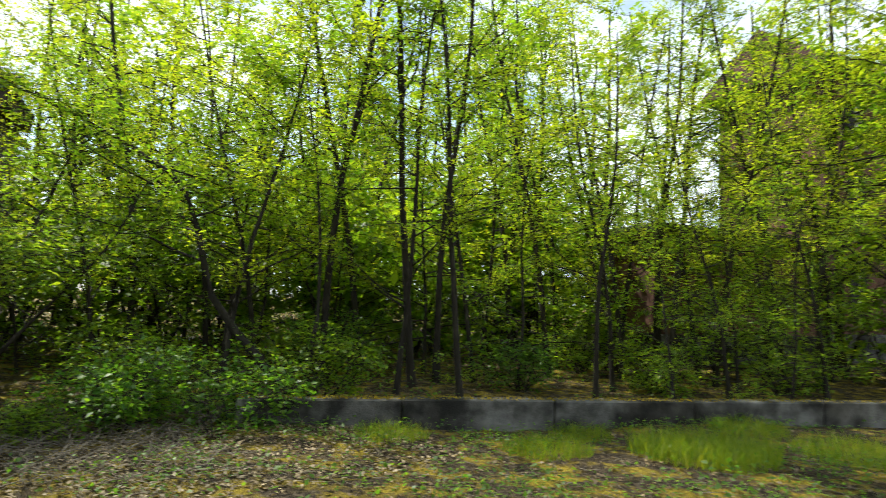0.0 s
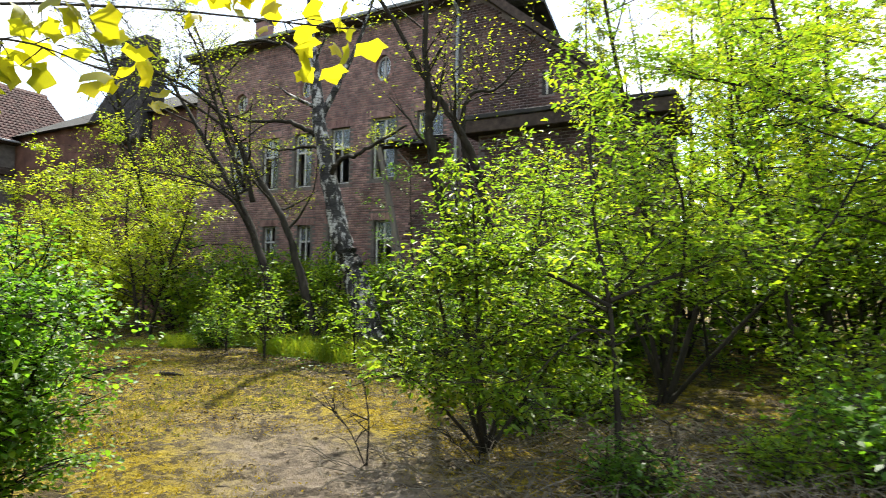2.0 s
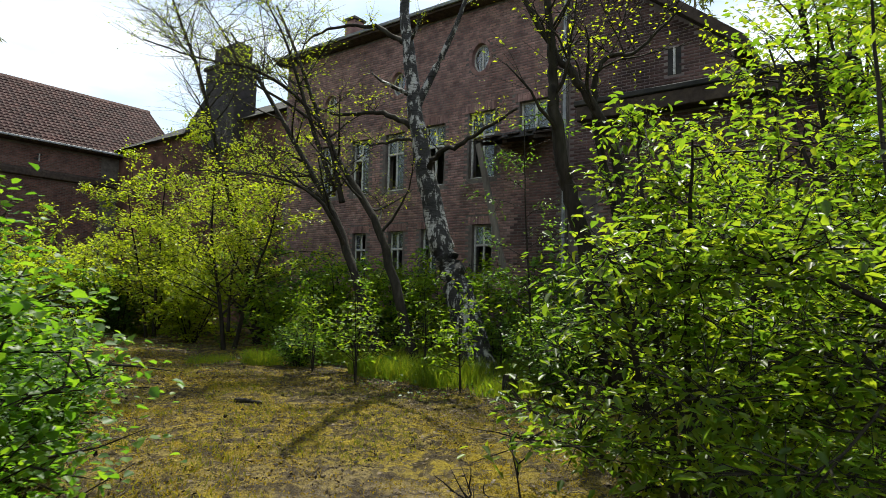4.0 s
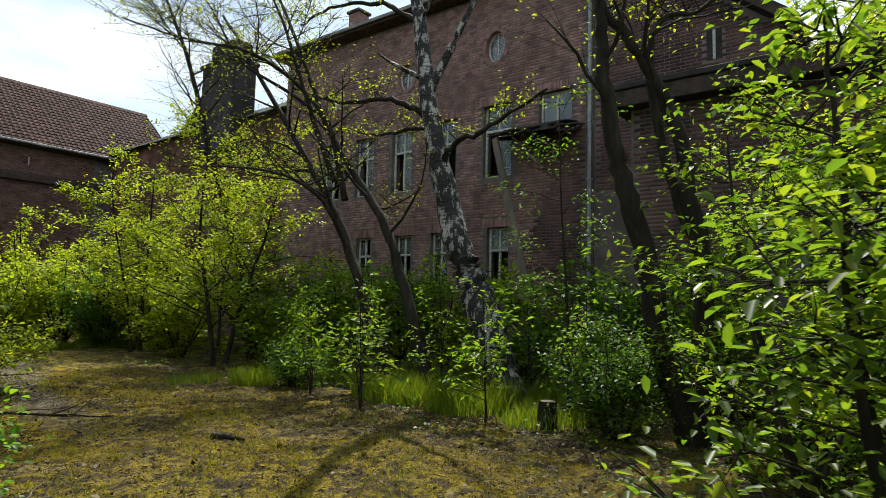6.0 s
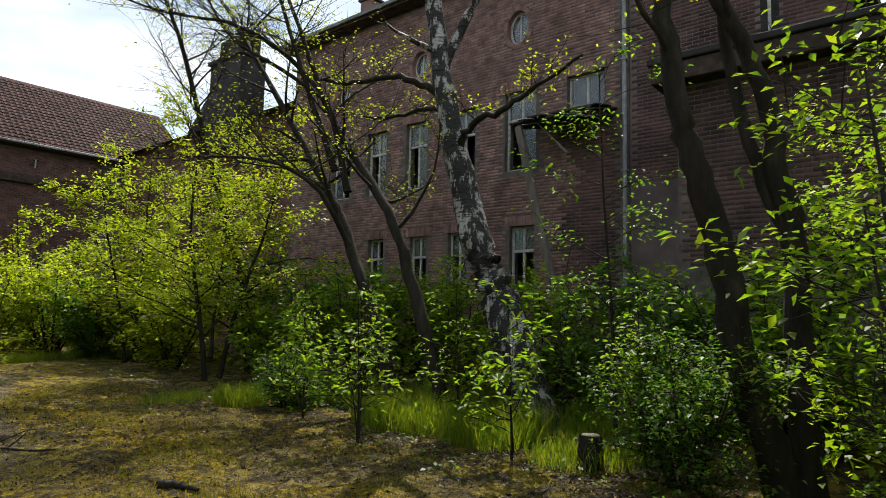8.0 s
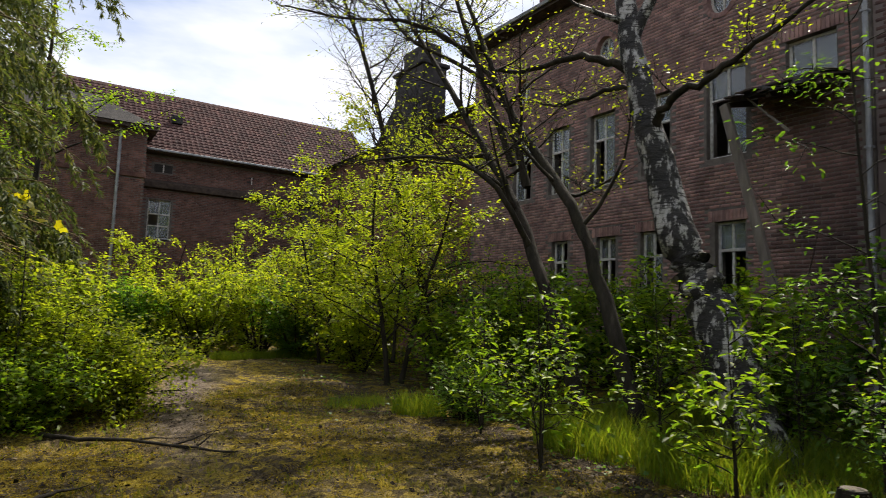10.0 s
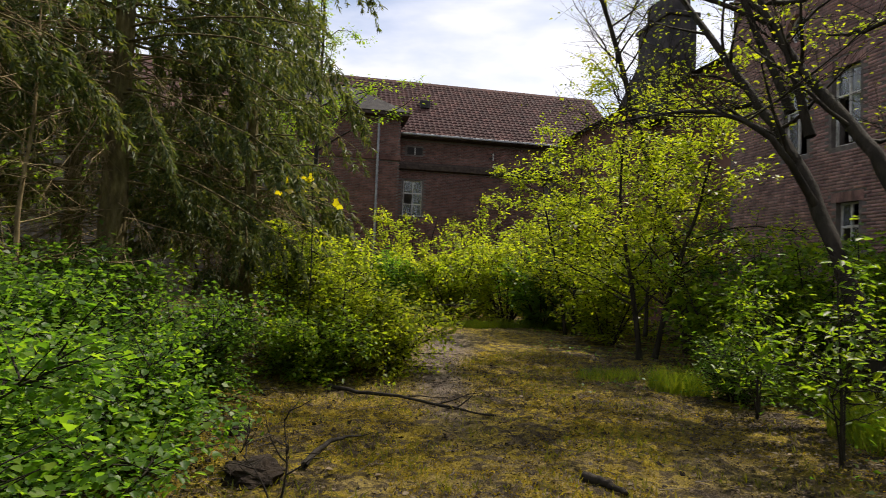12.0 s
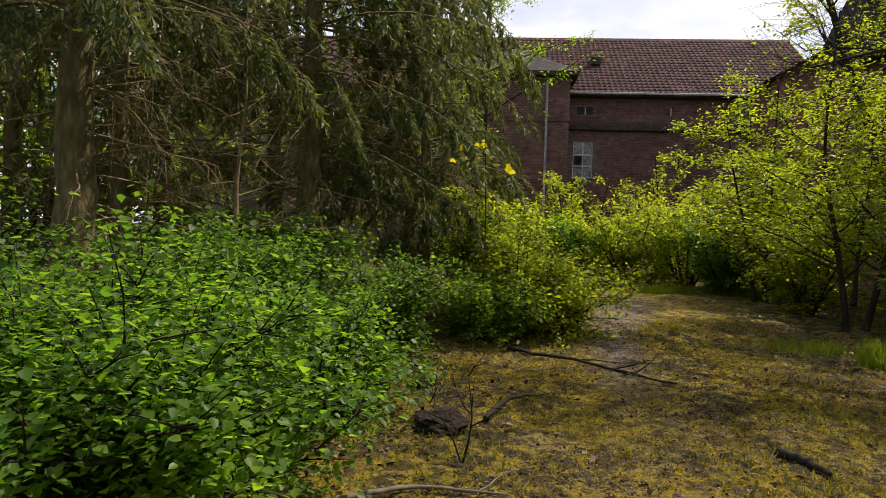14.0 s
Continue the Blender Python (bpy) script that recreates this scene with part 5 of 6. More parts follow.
wood = proto_tree("forest_tree", 204, 14.0, 0.16, L_BRIGHT, 0.29, 22, 4.4, 7, 8, 0.2, "tall woodland tree in the distance", (0.5, 0.3), group="woodland trees", lift=0.2)
rng = np.random.RandomState(8)
spots = []
for k in range(34):
    a = radians(-10) - (k / 33.0) * radians(80) + rng.uniform(-0.05, 0.05)
    d = rng.uniform(22, 46)
    x, y = 1 + d * math.cos(a), -1 + d * math.sin(a)
    if (x > 11.5 and y > -37 and x < 31.5 and y < -11.0) or (y > -2.5 and x < 33):
        continue
    spots.append((x, y, rng.uniform(0.75, 1.2)))
# trees behind the start are unseen, added to close the surroundings for reflections
spots += [(9.2, -17.5, 0.85), (7.4, -15.5, 0.75), (11.8, -15.4, 0.75), (13.0, -12.4, 0.65), (11.0, -17.0, 0.8), (18.6, -11.2, 0.9), (22.5, -11.4, 0.9), (11.5, -18.0, 0.8), (10.0, -20.0, 0.9), (8.2, -18.8, 0.95), (-14, -6, 1.0), (-16, 4, 1.1), (-12, 14, 1.1), (-10, 22, 1.2), (-8, -14, 1.0), (0, -18, 1.0), (-9, 30, 1.1), (2, -24, 1.1), (36, 3, 1.2), (40, -6, 1.2), (-2, 30, 1.0), (-6, 34, 1.1), (-9, 17, 0.9), (-7.5, 20.5, 0.9), (-5, 26, 0.9), (-9.5, 12, 0.9), (27, 1.5, 0.9), (31, 4, 1.0), (22.0, 1.8, 0.8), (24.0, 0.2, 0.9), (23.6, 4.0, 0.8), (27.0, 3.2, 0.95), (25.0, -3.0, 0.9), (30.0, -2.0, 1.1), (33.0, -5.0, 1.1), (28.0, -6.5, 1.0), (35.0, 0.0, 1.2), (26.0, 0.5, 0.8), (31.0, -9.0, 1.1), (24.5, -6.5, 0.9), (27.5, -12.0, 1.0), (22.0, -14.0, 0.9), (20.0, -11.5, 0.9), (23.0, -9.0, 1.0), (26.0, -15.5, 1.1), (21.5, -17.5, 1.0), (24.5, -19.0, 1.1), (29.0, -18.0, 1.2), (-8, 25, 1.0), (-6.2, 21.8, 0.8)]
plant(wood, spots, 5)
hedge = broadleaf("thicket_bush", 206, (0, 0, 0), [([(0, 0, 0), (0.5 * math.cos(q), 0.5 * math.sin(q), 1.4), (1.1 * math.cos(q), 1.1 * math.sin(q), 2.6)], 0.03) for q in (0.3, 1.6, 2.9, 4.2, 5.4)], 7, 1.9, 3, 0.9, 12, 0.22, L_BRIGHT,
                  "leafy green thicket bush in the woods", "bush", start=0.05, lift=0.1, fine=False, group="thicket bushes", sides=5)
spots = []
for k in range(30):
    a = radians(4) - (k / 29.0) * radians(84) + rng.uniform(-0.03, 0.03)
    d = rng.uniform(13, 24)
    x, y = 1 + d * math.cos(a), -1 + d * math.sin(a)
    if (x > 12.0 and y < -11.8) or (y > 1.5 and x > 15):
        continue
    spots.append((x, y, rng.uniform(0.7, 1.1)))
spots += [(3.4, 25.0, 1.3), (-7, 17, 1.5), (-5, 21.5, 1.6), (-6.5, 10, 1.5), (-4, 26, 1.6), (15.2, 0.9, 1.2), (17.5, -0.2, 1.5), (19.8, -1.6, 1.6), (22.5, -2.4, 1.7), (17.0, 3.2, 1.2), (20.0, 2.2, 1.5), (22.5, 3.8, 1.6), (26.0, 3.0, 1.9), (-5.8, 22.8, 1.9), (14.8, -3.8, 1.4), (17.6, -4.4, 1.6), (20.5, -5.2, 1.8), (18.6, -7.6, 1.7), (23.0, -7.5, 1.9), (16.5, -9.2, 1.5), (19.0, -10.6, 1.8), (21.5, -9.8, 2.0), (24.0, -11.0, 2.2), (17.8, -12.8, 1.6), (20.5, -13.8, 2.0), (23.5, -15.2, 2.2), (26.5, -8.5, 2.2), (19.5, -16.0, 1.9)]
plant(hedge, spots, 9)
airy = proto_tree("willow", 205, 12.5, 0.14, L_BRIGHT, 0.12, 34, 5.4, 18, 9, 0.4, "tall airy willow before the end building", (0.3, -0.2), group="willows", lift=0.35, rise=-0.03)
plant(airy, [(6.1, 30.0, 1.05), (3.6, 32.0, 1.0)], 6)


def pine(seed, place, h, r, label):
    return spruce("far_spruce", seed, place, h, r, h * 0.3, h * 0.19, label, 0.45, False, 2.5, 16, 0.5)


pine(301, (42.0, 13.0, -0.1), 22.0, 0.3, "tall dark spruce behind the main building")
pine(302, (30.0, -9.0, -0.1), 18.0, 0.3, "tall dark spruce in the woods")
pine(303, (44.5, 15.8, -0.1), 20.0, 0.3, "tall dark spruce behind the main building")

# -- spruces left of the path
spruce("spruce", 211, stand(1.35, 12.7), 11.0, 0.26, 4.2, 3.1, "old spruce with bare lower trunk and dead twigs", 1.25, True, 3.4, 50, 0.125, [(-40, 4.2, 3.0), (-75, 4.0, 2.6), (10, 4.4, 3.0)])
spruce("spruce", 212, stand(3.15, 16.4), 11.0, 0.26, 4.7, 3.7, "old spruce with drooping dark boughs", 1.3, True, 3.4, 50, 0.125, [(-30, 3.3, 3.6), (-52, 4.3, 3.0), (5, 3.4, 3.8), (-12, 2.9, 2.8), (-120, 4.4, 3.0), (-42, 4.4, 3.8), (0, 5.2, 4.2), (-15, 5.8, 4.3), (-8, 6.6, 4.2), (8, 7.2, 4.0)])
spruce("spruce", 220, stand(4.6, 19.7), 11.0, 0.2, 2.4, 3.1, "spruce with dense drooping boughs", 1.25, False, 2.5, 26, 0.18, [(-20, 3.0, 2.6), (-60, 3.2, 2.4), (10, 3.6, 2.7)])
spruce("spruce", 221, stand(5.1, 17.7), 9.4, 0.15, 2.0, 2.3, "spruce with dark boughs hanging low beside the bushes", 0.9, True, 1.5, 46, 0.125, [(-70, 1.9, 1.7), (-110, 1.7, 1.5), (-30, 2.2, 1.8), (-90, 2.6, 2.0), (-140, 2.4, 1.7)])
spruce("spruce", 213, stand(-0.6, 16.8), 11.0, 0.22, 4.2, 3.2, "spruce with dense drooping boughs", 1.0, True, 3.6, 15, 0.26)
spruce("spruce", 222, stand(-1.6, 20.2), 11.0, 0.2, 1.6, 3.2, "spruce with dense drooping boughs", 0.9, True, 3.2, 14, 0.28)
spruce("spruce", 223, stand(-3.8, 15.8), 11.0, 0.2, 1.4, 3.2, "spruce with dense drooping boughs", 0.8, True, 3.2, 14, 0.28)
spruce("spruce", 214, stand(0.9, 21.0), 12.0, 0.24, 3.4, 3.8, "spruce with dense drooping boughs", 1.0, True, 3.0, 14, 0.30)
spruce("spruce", 215, stand(-3.2, 13.0), 11.0, 0.24, 1.4, 3.4, "spruce with dense drooping boughs", 0.8, True, 3.0, 14, 0.28)
spruce("spruce", 216, stand(-1.9, 9.6), 10.0, 0.22, 3.2, 2.8, "spruce with dense drooping boughs", 0.6, True, 3.4, 14, 0.24)
spruce("spruce", 219, stand(-4.5, 19.0), 12.0, 0.24, 1.2, 3.6, "spruce with dense drooping boughs", 0.6, False, 2.5, 13, 0.28)
broadleaf("dead_sapling", 217, stand(3.0, 13.4), [([(0, 0, 0), (0.06, 0.03, 1.0), (0.02, 0.1, 2.1), (0.14, 0.05, 3.2), (0.1, 0.15, 4.6)], 0.042)], 16, 1.6, 9, 0.5, 0, 0.05, L_DEAD, "thin dead stem with bare horizontal branches", bark=M_DEADTWIG, start=0.25, lift=0.0, rise=-0.02)


# -- maple overhanging the path
def maple_leaves(name, P, D, size, mat, rng):
    n = len(P)
    ang = np.radians([180, 128, 100, 72, 50, 28, 0, -28, -50, -72, -100, -128])
    rad = np.array([0.16, 0.74, 0.68, 1.0, 0.76, 0.86, 1.12, 0.86, 0.76, 1.0, 0.68, 0.74])
    up = unit(np.array([0, 0, 0.6]) + rng.normal(0, 0.5, (n, 3)))
    D = unit(D)
    side = unit(np.cross(D, up))
    nor = np.cross(side, D)
    L = (size * rng.uniform(0.6, 1.2, n))[:, None]
    rim = [P + D * (L * (0.55 + 0.5 * r * math.cos(a))) + side * (L * 0.55 * r * math.sin(a)) - nor * (L * 0.18 * r * r) for a, r in zip(ang, rad)]
    V = np.stack([P + D * L * 0.5] + rim, 1)
    tri = [[0, 1 + k, 1 + (k + 1) % 12] for k in range(12)]
    F = (np.arange(n) * 13)[:, None, None] + np.array(tri)[None]
    return quads(name, V.reshape(-1, 3), F.reshape(-1, 3), mat)


def overhanging_maple():
    rng = np.random.RandomState(61)
    tree = thing("maple", stand(2.3, 6.4), 0, "young maple with translucent yellow leaves over the path", "tree")
    stem = curve_line([(0, 0, 0), (0.1, -0.1, 1.6), (0.3, -0.3, 3.0), (0.5, -0.4, 5.0)], 16)
    under("trunk", tube_mesh("trunk", [(stem, 0.06 * np.linspace(1, 0.4, 16), 9)], M_BARK, rng, 0.05), tree)
    boughs = [[(0.2, -0.2, 2.4), (0.9, -1.4, 2.95), (1.3, -2.4, 2.95), (1.75, -3.5, 2.8)], [(0.18, -0.18, 2.2), (0.7, -1.2, 2.7), (1.0, -2.0, 2.75), (1.15, -2.6, 2.55)], [(0.3, -0.3, 3.0), (1.0, -1.2, 3.4), (1.6, -2.2, 3.5), (2.3, -3.1, 3.25)]]
    P, D, tw = [], [], []
    for b in boughs:
        c = curve_line(b, 14)
        under("bough", tube_mesh("bough", [(c, 0.011 * np.linspace(1, 0.3, 14), 6)], M_BARK), tree)
        for k in range(15):
            q, s = along(c, rng.uniform(0.5, 1.0))
            tp, tr = limb(rng, q, s + rng.normal(0, 0.6, 3) + (0, 0, -0.2), rng.uniform(0.1, 0.32), 0.004, 0.2, -0.1, 4)
            tw.append((tp, tr, 4))
            for _ in range(2):
                P.append(tp[-1] + rng.normal(0, 0.02, 3))
                D.append(rng.normal(0, 1, 3) * [1, 1, 0.4] + [0, 0, -0.5])
    under("twig_work", tube_mesh("twig_work", tw, M_BARK), tree)["kind"] = "stuff"
    under("crown", maple_leaves("maple_leaves", np.array(P), np.array(D), 0.16, L_MAPLE, rng), tree)


overhanging_maple()


def maple_shoot(x, y, h):
    rng = np.random.RandomState(63)
    ob = thing("maple_sapling", stand(x, y), 0, "thin maple shoot with bright yellow leaves among bushes", "sapling")
    stem = curve_line([(0, 0, 0), (0.05, 0.02, h * 0.5), (0.0, 0.05, h)], 12)
    under("stem", tube_mesh("stem", [(stem, 0.014 * np.linspace(1, 0.4, 12), 6)], M_BARK), ob)
    P, D, tw = [], [], []
    for k in range(9):
        q, t = along(stem, rng.uniform(0.88, 0.99))
        tp, tr = limb(rng, q, rng.normal(0, 1, 3) * [1, 1, 0.2], rng.uniform(0.15, 0.55), 0.004, 0.2, -0.02, 4)
        tw.append((tp, tr, 4))
        for f in (0.6, 0.8, 1.0):
            P.append(along(tp, f * 0.999)[0])
            D.append(rng.normal(0, 1, 3) * [1, 1, 0.3] + [0, 0, -0.4])
    under("twig_work", tube_mesh("twig_work", tw, M_BARK), ob)["kind"] = "stuff"
    under("crown", maple_leaves("maple_leaves", np.array(P), np.array(D), 0.15, L_MAPLE, rng), ob)


maple_shoot(6.25, 14.9, 3.05)

# ---- ground cover ----
def scatter(n, seed, x0, x1, y0, y1, keep):
    rng = np.random.RandomState(seed)
    x, y = rng.uniform(x0, x1, n), rng.uniform(y0, y1, n)
    ok = rng.uniform(0, 1, n) < keep(x, y)
    return np.stack([x[ok], y[ok], ground_z(x[ok], y[ok])], 1), rng


def off_buildings(x, y):
    return ((x < 18.9) & (y < 36)).astype(float)


P, rng = scatter(30000, 401, 2.0, 15.0, -9.0, 24.0, lambda x, y: off_buildings(x, y) * (1.0 - 0.7 * path_mask(x, y)))
n = len(P)
D = np.stack([rng.normal(0, 1, n), rng.normal(0, 1, n), rng.normal(0.05, 0.22, n)], 1)
L = rng.uniform(0.03, 0.072, n)
tagged(new("leaf_litter", leaf_mesh("leaf_litter", P + (0, 0, 0.012), D, L, L * 0.6, L_DEAD, rng, 1.6, False)), "dry brown fallen leaves on mossy ground", "leaves", kind="stuff")
P, rng = scatter(9500, 405, 5.0, 9.6, -3.0, 4.6, lambda x, y: np.clip(1.2 - bare_mask(x, y), 0, 1) * (x > 5.0 + 0.3 * np.abs(y)))
n = len(P)
D = np.stack([rng.normal(0, 1, n), rng.normal(0, 1, n), rng.normal(0.1, 0.3, n)], 1)
L = rng.uniform(0.028, 0.068, n)
tagged(new("leaf_litter", leaf_mesh("leaf_litter", P + (0, 0, 0.015), D, L, L * 0.6, L_STRAW, rng, 1.6, False)), "deep dry brown leaf litter beside the path", "leaves", kind="stuff")
P, rng = scatter(260000, 402, 3.0, 12.5, 0.0, 18.0, lambda x, y: off_buildings(x, y) * np.clip(0.25 + path_mask(x, y), 0, 1) * (1 - bare_mask(x, y)) * (np.sin(x * 1.7 + 0.6 * np.sin(y * 2.1)) * np.cos(y * 1.3 + np.sin(x * 1.9)) > -0.15))
n = len(P)
D = np.stack([rng.normal(0, 0.8, n), rng.normal(0, 0.8, n), rng.uniform(0.3, 1.2, n)], 1)
L = rng.uniform(0.008, 0.032, n)
L_MOSS = leaf_material("moss_tuft", (0.110, 0.085, 0.009), (0.265, 0.200, 0.014), (0.42, 0.325, 0.025), 1.6, 0.8, 0.35)
tagged(new("moss", leaf_mesh("moss", P, D, L, L * 0.45, L_MOSS, rng, 0.2, False)), "yellow-green moss tufts on trodden ground", "moss", kind="stuff")
# short grass and moss stalks over the mossy ground
P, rng = scatter(34000, 406, 4.0, 12.0, 6.5, 18.0, lambda x, y: np.clip(path_mask(x, y) + 0.2, 0, 1) * (1 - bare_mask(x, y)) * (np.sin(x * 2.9 + np.sin(y * 3.1)) * np.cos(y * 2.3 + np.sin(x * 2.7)) > -0.05))
n = len(P)
D = np.stack([rng.normal(0, 0.5, n), rng.normal(0, 0.5, n), np.ones(n)], 1)
L = rng.uniform(0.025, 0.09, n)
L_SHORT = leaf_material("short_grass", (0.085, 0.095, 0.012), (0.15, 0.16, 0.016), (0.24, 0.22, 0.028), 2.0, 0.7, 0.4)
tagged(new("short_grass", leaf_mesh("short_grass", P, D, L, L * 0.16, L_SHORT, rng, 0.2, False)), "short olive grass stalks among moss", "grass", kind="stuff")
P, rng = scatter(2600, 407, 4.5, 11.5, 6.5, 17.0, lambda x, y: np.clip(path_mask(x, y), 0, 1) * 0.9)
n = len(P)
D = np.stack([rng.normal(0, 1, n), rng.normal(0, 1, n), rng.normal(0.1, 0.2, n)], 1)
L = rng.uniform(0.025, 0.08, n)
tagged(new("soil_crumbs", leaf_mesh("soil_crumbs", P + (0, 0, 0.008), D, L, L * 0.7, M_SOIL, rng, 1.4, False)), "dark crumbs of soil turned up through moss", "soil", kind="stuff")
P, rng = scatter(62000, 410, 4.2, 11.8, 6.2, 17.5, lambda x, y: 0.25 + 0.75 * (np.sin(x * 2.1 + 1.3 * np.sin(y * 1.7)) * np.cos(y * 2.6 - 0.8 * x) > 0.0))
n = len(P)
D = np.stack([rng.normal(0, 1, n), rng.normal(0, 1, n), rng.normal(0.15, 0.4, n)], 1)
L = rng.uniform(0.010, 0.034, n)
L_CRUMB = leaf_material("rotten_leaf_crumb", (0.022, 0.015, 0.009), (0.060, 0.042, 0.024), (0.150, 0.112, 0.066), 0.6, 0.8, 0.1)
tagged(new("leaf_crumbs", leaf_mesh("leaf_crumbs", P + (0, 0, 0.018), D, L, L * 0.55, L_CRUMB, rng, 1.0, False)), "dark rotten leaf crumbs and bark bits over moss", "leaves", kind="stuff")
P, rng = scatter(26000, 403, 3.0, 18.5, -10.0, 24.0, lambda x, y: off_buildings(x, y) * np.clip(1.0 - 1.6 * path_mask(x, y), 0, 1) * (np.sin(x * 1.1 + y * 0.5) * np.cos(y * 0.9 - x * 0.4) > -0.1))
n = len(P)
P = P + np.stack([np.zeros(n), np.zeros(n), rng.uniform(0.01, 0.16, n)], 1)
D = np.stack([rng.normal(0, 1, n), rng.normal(0, 1, n), rng.normal(0.2, 0.3, n)], 1)
L = rng.uniform(0.03, 0.075, n)
tagged(new("ground_ivy", leaf_mesh("ground_ivy", P, D, L, L * 0.7, L_GREEN, rng, 1.2, False)), "low creeping green herbs among leaf litter", "herbs", kind="stuff")
P, rng = scatter(15000, 408, 3.5, 8.4, -9.0, 1.2, lambda x, y: (x < 8.3 + 0.26 * (y + 0.9)) * np.clip(0.45 + np.sin(x * 2.3 + np.sin(y * 1.9)) * np.cos(y * 1.7 - x), 0, 1))
n = len(P)
P = P + np.stack([np.zeros(n), np.zeros(n), rng.uniform(0.01, 0.12, n)], 1)
D = np.stack([rng.normal(0, 1, n), rng.normal(0, 1, n), rng.normal(0.3, 0.4, n)], 1)
L = rng.uniform(0.025, 0.06, n)
tagged(new("low_herbs", leaf_mesh("low_herbs", P, D, L, L * 0.6, L_GREEN, rng, 1.4, False)), "low green herbs and seedlings before the concrete wall", "herbs", kind="stuff")
P, rng = scatter(1500, 409, 5.8, 9.6, -0.5, 4.6, lambda x, y: np.clip(1.2 - bare_mask(x, y), 0, 1))
lines = []
for p in P:
    a, ln, up = rng.uniform(0, 2 * np.pi), rng.uniform(0.15, 0.6), rng.uniform(0.0, 0.22)
    lines.append((np.array([p, p + (0.5 * ln * math.cos(a), 0.5 * ln * math.sin(a), 0.03 + up * 0.6), p + (ln * math.cos(a + 0.3), ln * math.sin(a + 0.3), 0.02 + up)]), np.array([0.005, 0.004, 0.002]), 3))
tagged(new("dry_brush", tube_mesh("dry_brush", lines, M_DRY)), "tangle of dry pale twigs on the leaf litter", "twigs", kind="stuff")
P, rng = scatter(3600, 404, 2.0, 14.5, -8.0, 22.0, lambda x, y: off_buildings(x, y) * (1.0 - 0.8 * path_mask(x, y)))
lines = []
for p in P:
    a = rng.uniform(0, 2 * np.pi)
    ln = rng.uniform(0.08, 0.4)
    q = np.array([p + (0, 0, 0.006), p + (0.5 * ln * math.cos(a), 0.5 * ln * math.sin(a), 0.02), p + (ln * math.cos(a + 0.3), ln * math.sin(a + 0.3), 0.012)])
    lines.append((q, np.array([0.004, 0.0035, 0.002]), 3))
tagged(new("fallen_twigs", tube_mesh("fallen_twigs", lines, M_DRY)), "thin dry twigs strewn over the ground", "twigs", kind="stuff")

for k, (x, y, r, nb, h) in enumerate([(11.4, 13.5, 0.42, 420, 0.42), (12.2, 10.7, 0.75, 950, 0.55), (12.3, 9.3, 0.7, 800, 0.55), (13.6, 8.6, 0.8, 700, 0.45), (13.2, 12.6, 0.9, 700, 0.4), (14.5, 11.5, 1.0, 700, 0.5), (11.3, 23.6, 0.6, 500, 0.32), (12.3, 23.7, 0.6, 500, 0.32), (13.3, 23.7, 0.6, 500, 0.32), (14.3, 23.8, 0.6, 450, 0.32), (9.9, 23.7, 0.6, 300, 0.25),
                                      (5.2, -5.6, 0.8, 1100, 0.35), (5.9, -4.0, 0.5, 350, 0.22), (7.1, -2.6, 0.45, 260, 0.22), (6.6, -5.0, 0.4, 240, 0.2), (6.0, -7.3, 0.5, 300, 0.24), (4.6, -7.6, 0.8, 600, 0.25), (12.0, 7.9, 0.6, 350, 0.35), (10.9, 14.6, 0.5, 250, 0.25)]):
    grass_tuft("grass_tuft", 420 + k, (x, y), r, nb, h, "bright green grass tuft growing from the litter")
for k, (x, y) in enumerate([(6.9, 2.2), (7.7, 1.2), (8.3, 3.7)]):
    shrub("weed", 470 + k, x, y, 0.38, 0.42, 0.055, L_BRIGHT if k % 2 else L_GREEN, "low green weed growing from leaf litter", 6, 6, 4, 10, False, category="weed", group="weeds")
shrub("bush", 480, 11.75, 6.75, 1.55, 0.8, 0.06, L_GREEN, "fine-leaved green bush beside the tree stump", 9, 9, 6, 12, False, aspect=0.5)
# silvery herb beside the grass
shrub("mugwort", 451, 11.8, 12.8, 0.75, 0.55, 0.06, L_GREEN, "pale silvery herb clump beside the grass", 9, 8, 6, 10, False, aspect=0.35, category="herb")


def stick(name, pts, r, label, mat=None, forks=0, seed=1):
    rng = np.random.RandomState(seed)
    c = curve_line(pts, 16)
    c[:, 2] += ground_z(c[:, 0], c[:, 1])
    c += rng.normal(0, r * 0.14, c.shape)
    ob = thing(name, (0, 0, 0), 0, label, "branch")
    under("stem", tube_mesh("stem", [(c, r * np.linspace(1, 0.35, 16), 7)], mat or M_BARK, rng, 0.12), ob)
    for k in range(forks):
        q, s = along(c, rng.uniform(0.2, 0.9))
        lp, lr = limb(rng, q, s + rng.normal(0, 0.5, 3) * [1, 1, 0.5] + (0, 0, 0.12), rng.uniform(0.25, 0.6), r * 0.4, 0.25, 0.0, 6)
        lp[:, 2] = np.maximum(lp[:, 2], ground_z(lp[:, 0], lp[:, 1]) + 0.005)
        under("side_shoot", tube_mesh("side_shoot", [(lp, lr, 5)], mat or M_BARK), ob)
    return ob


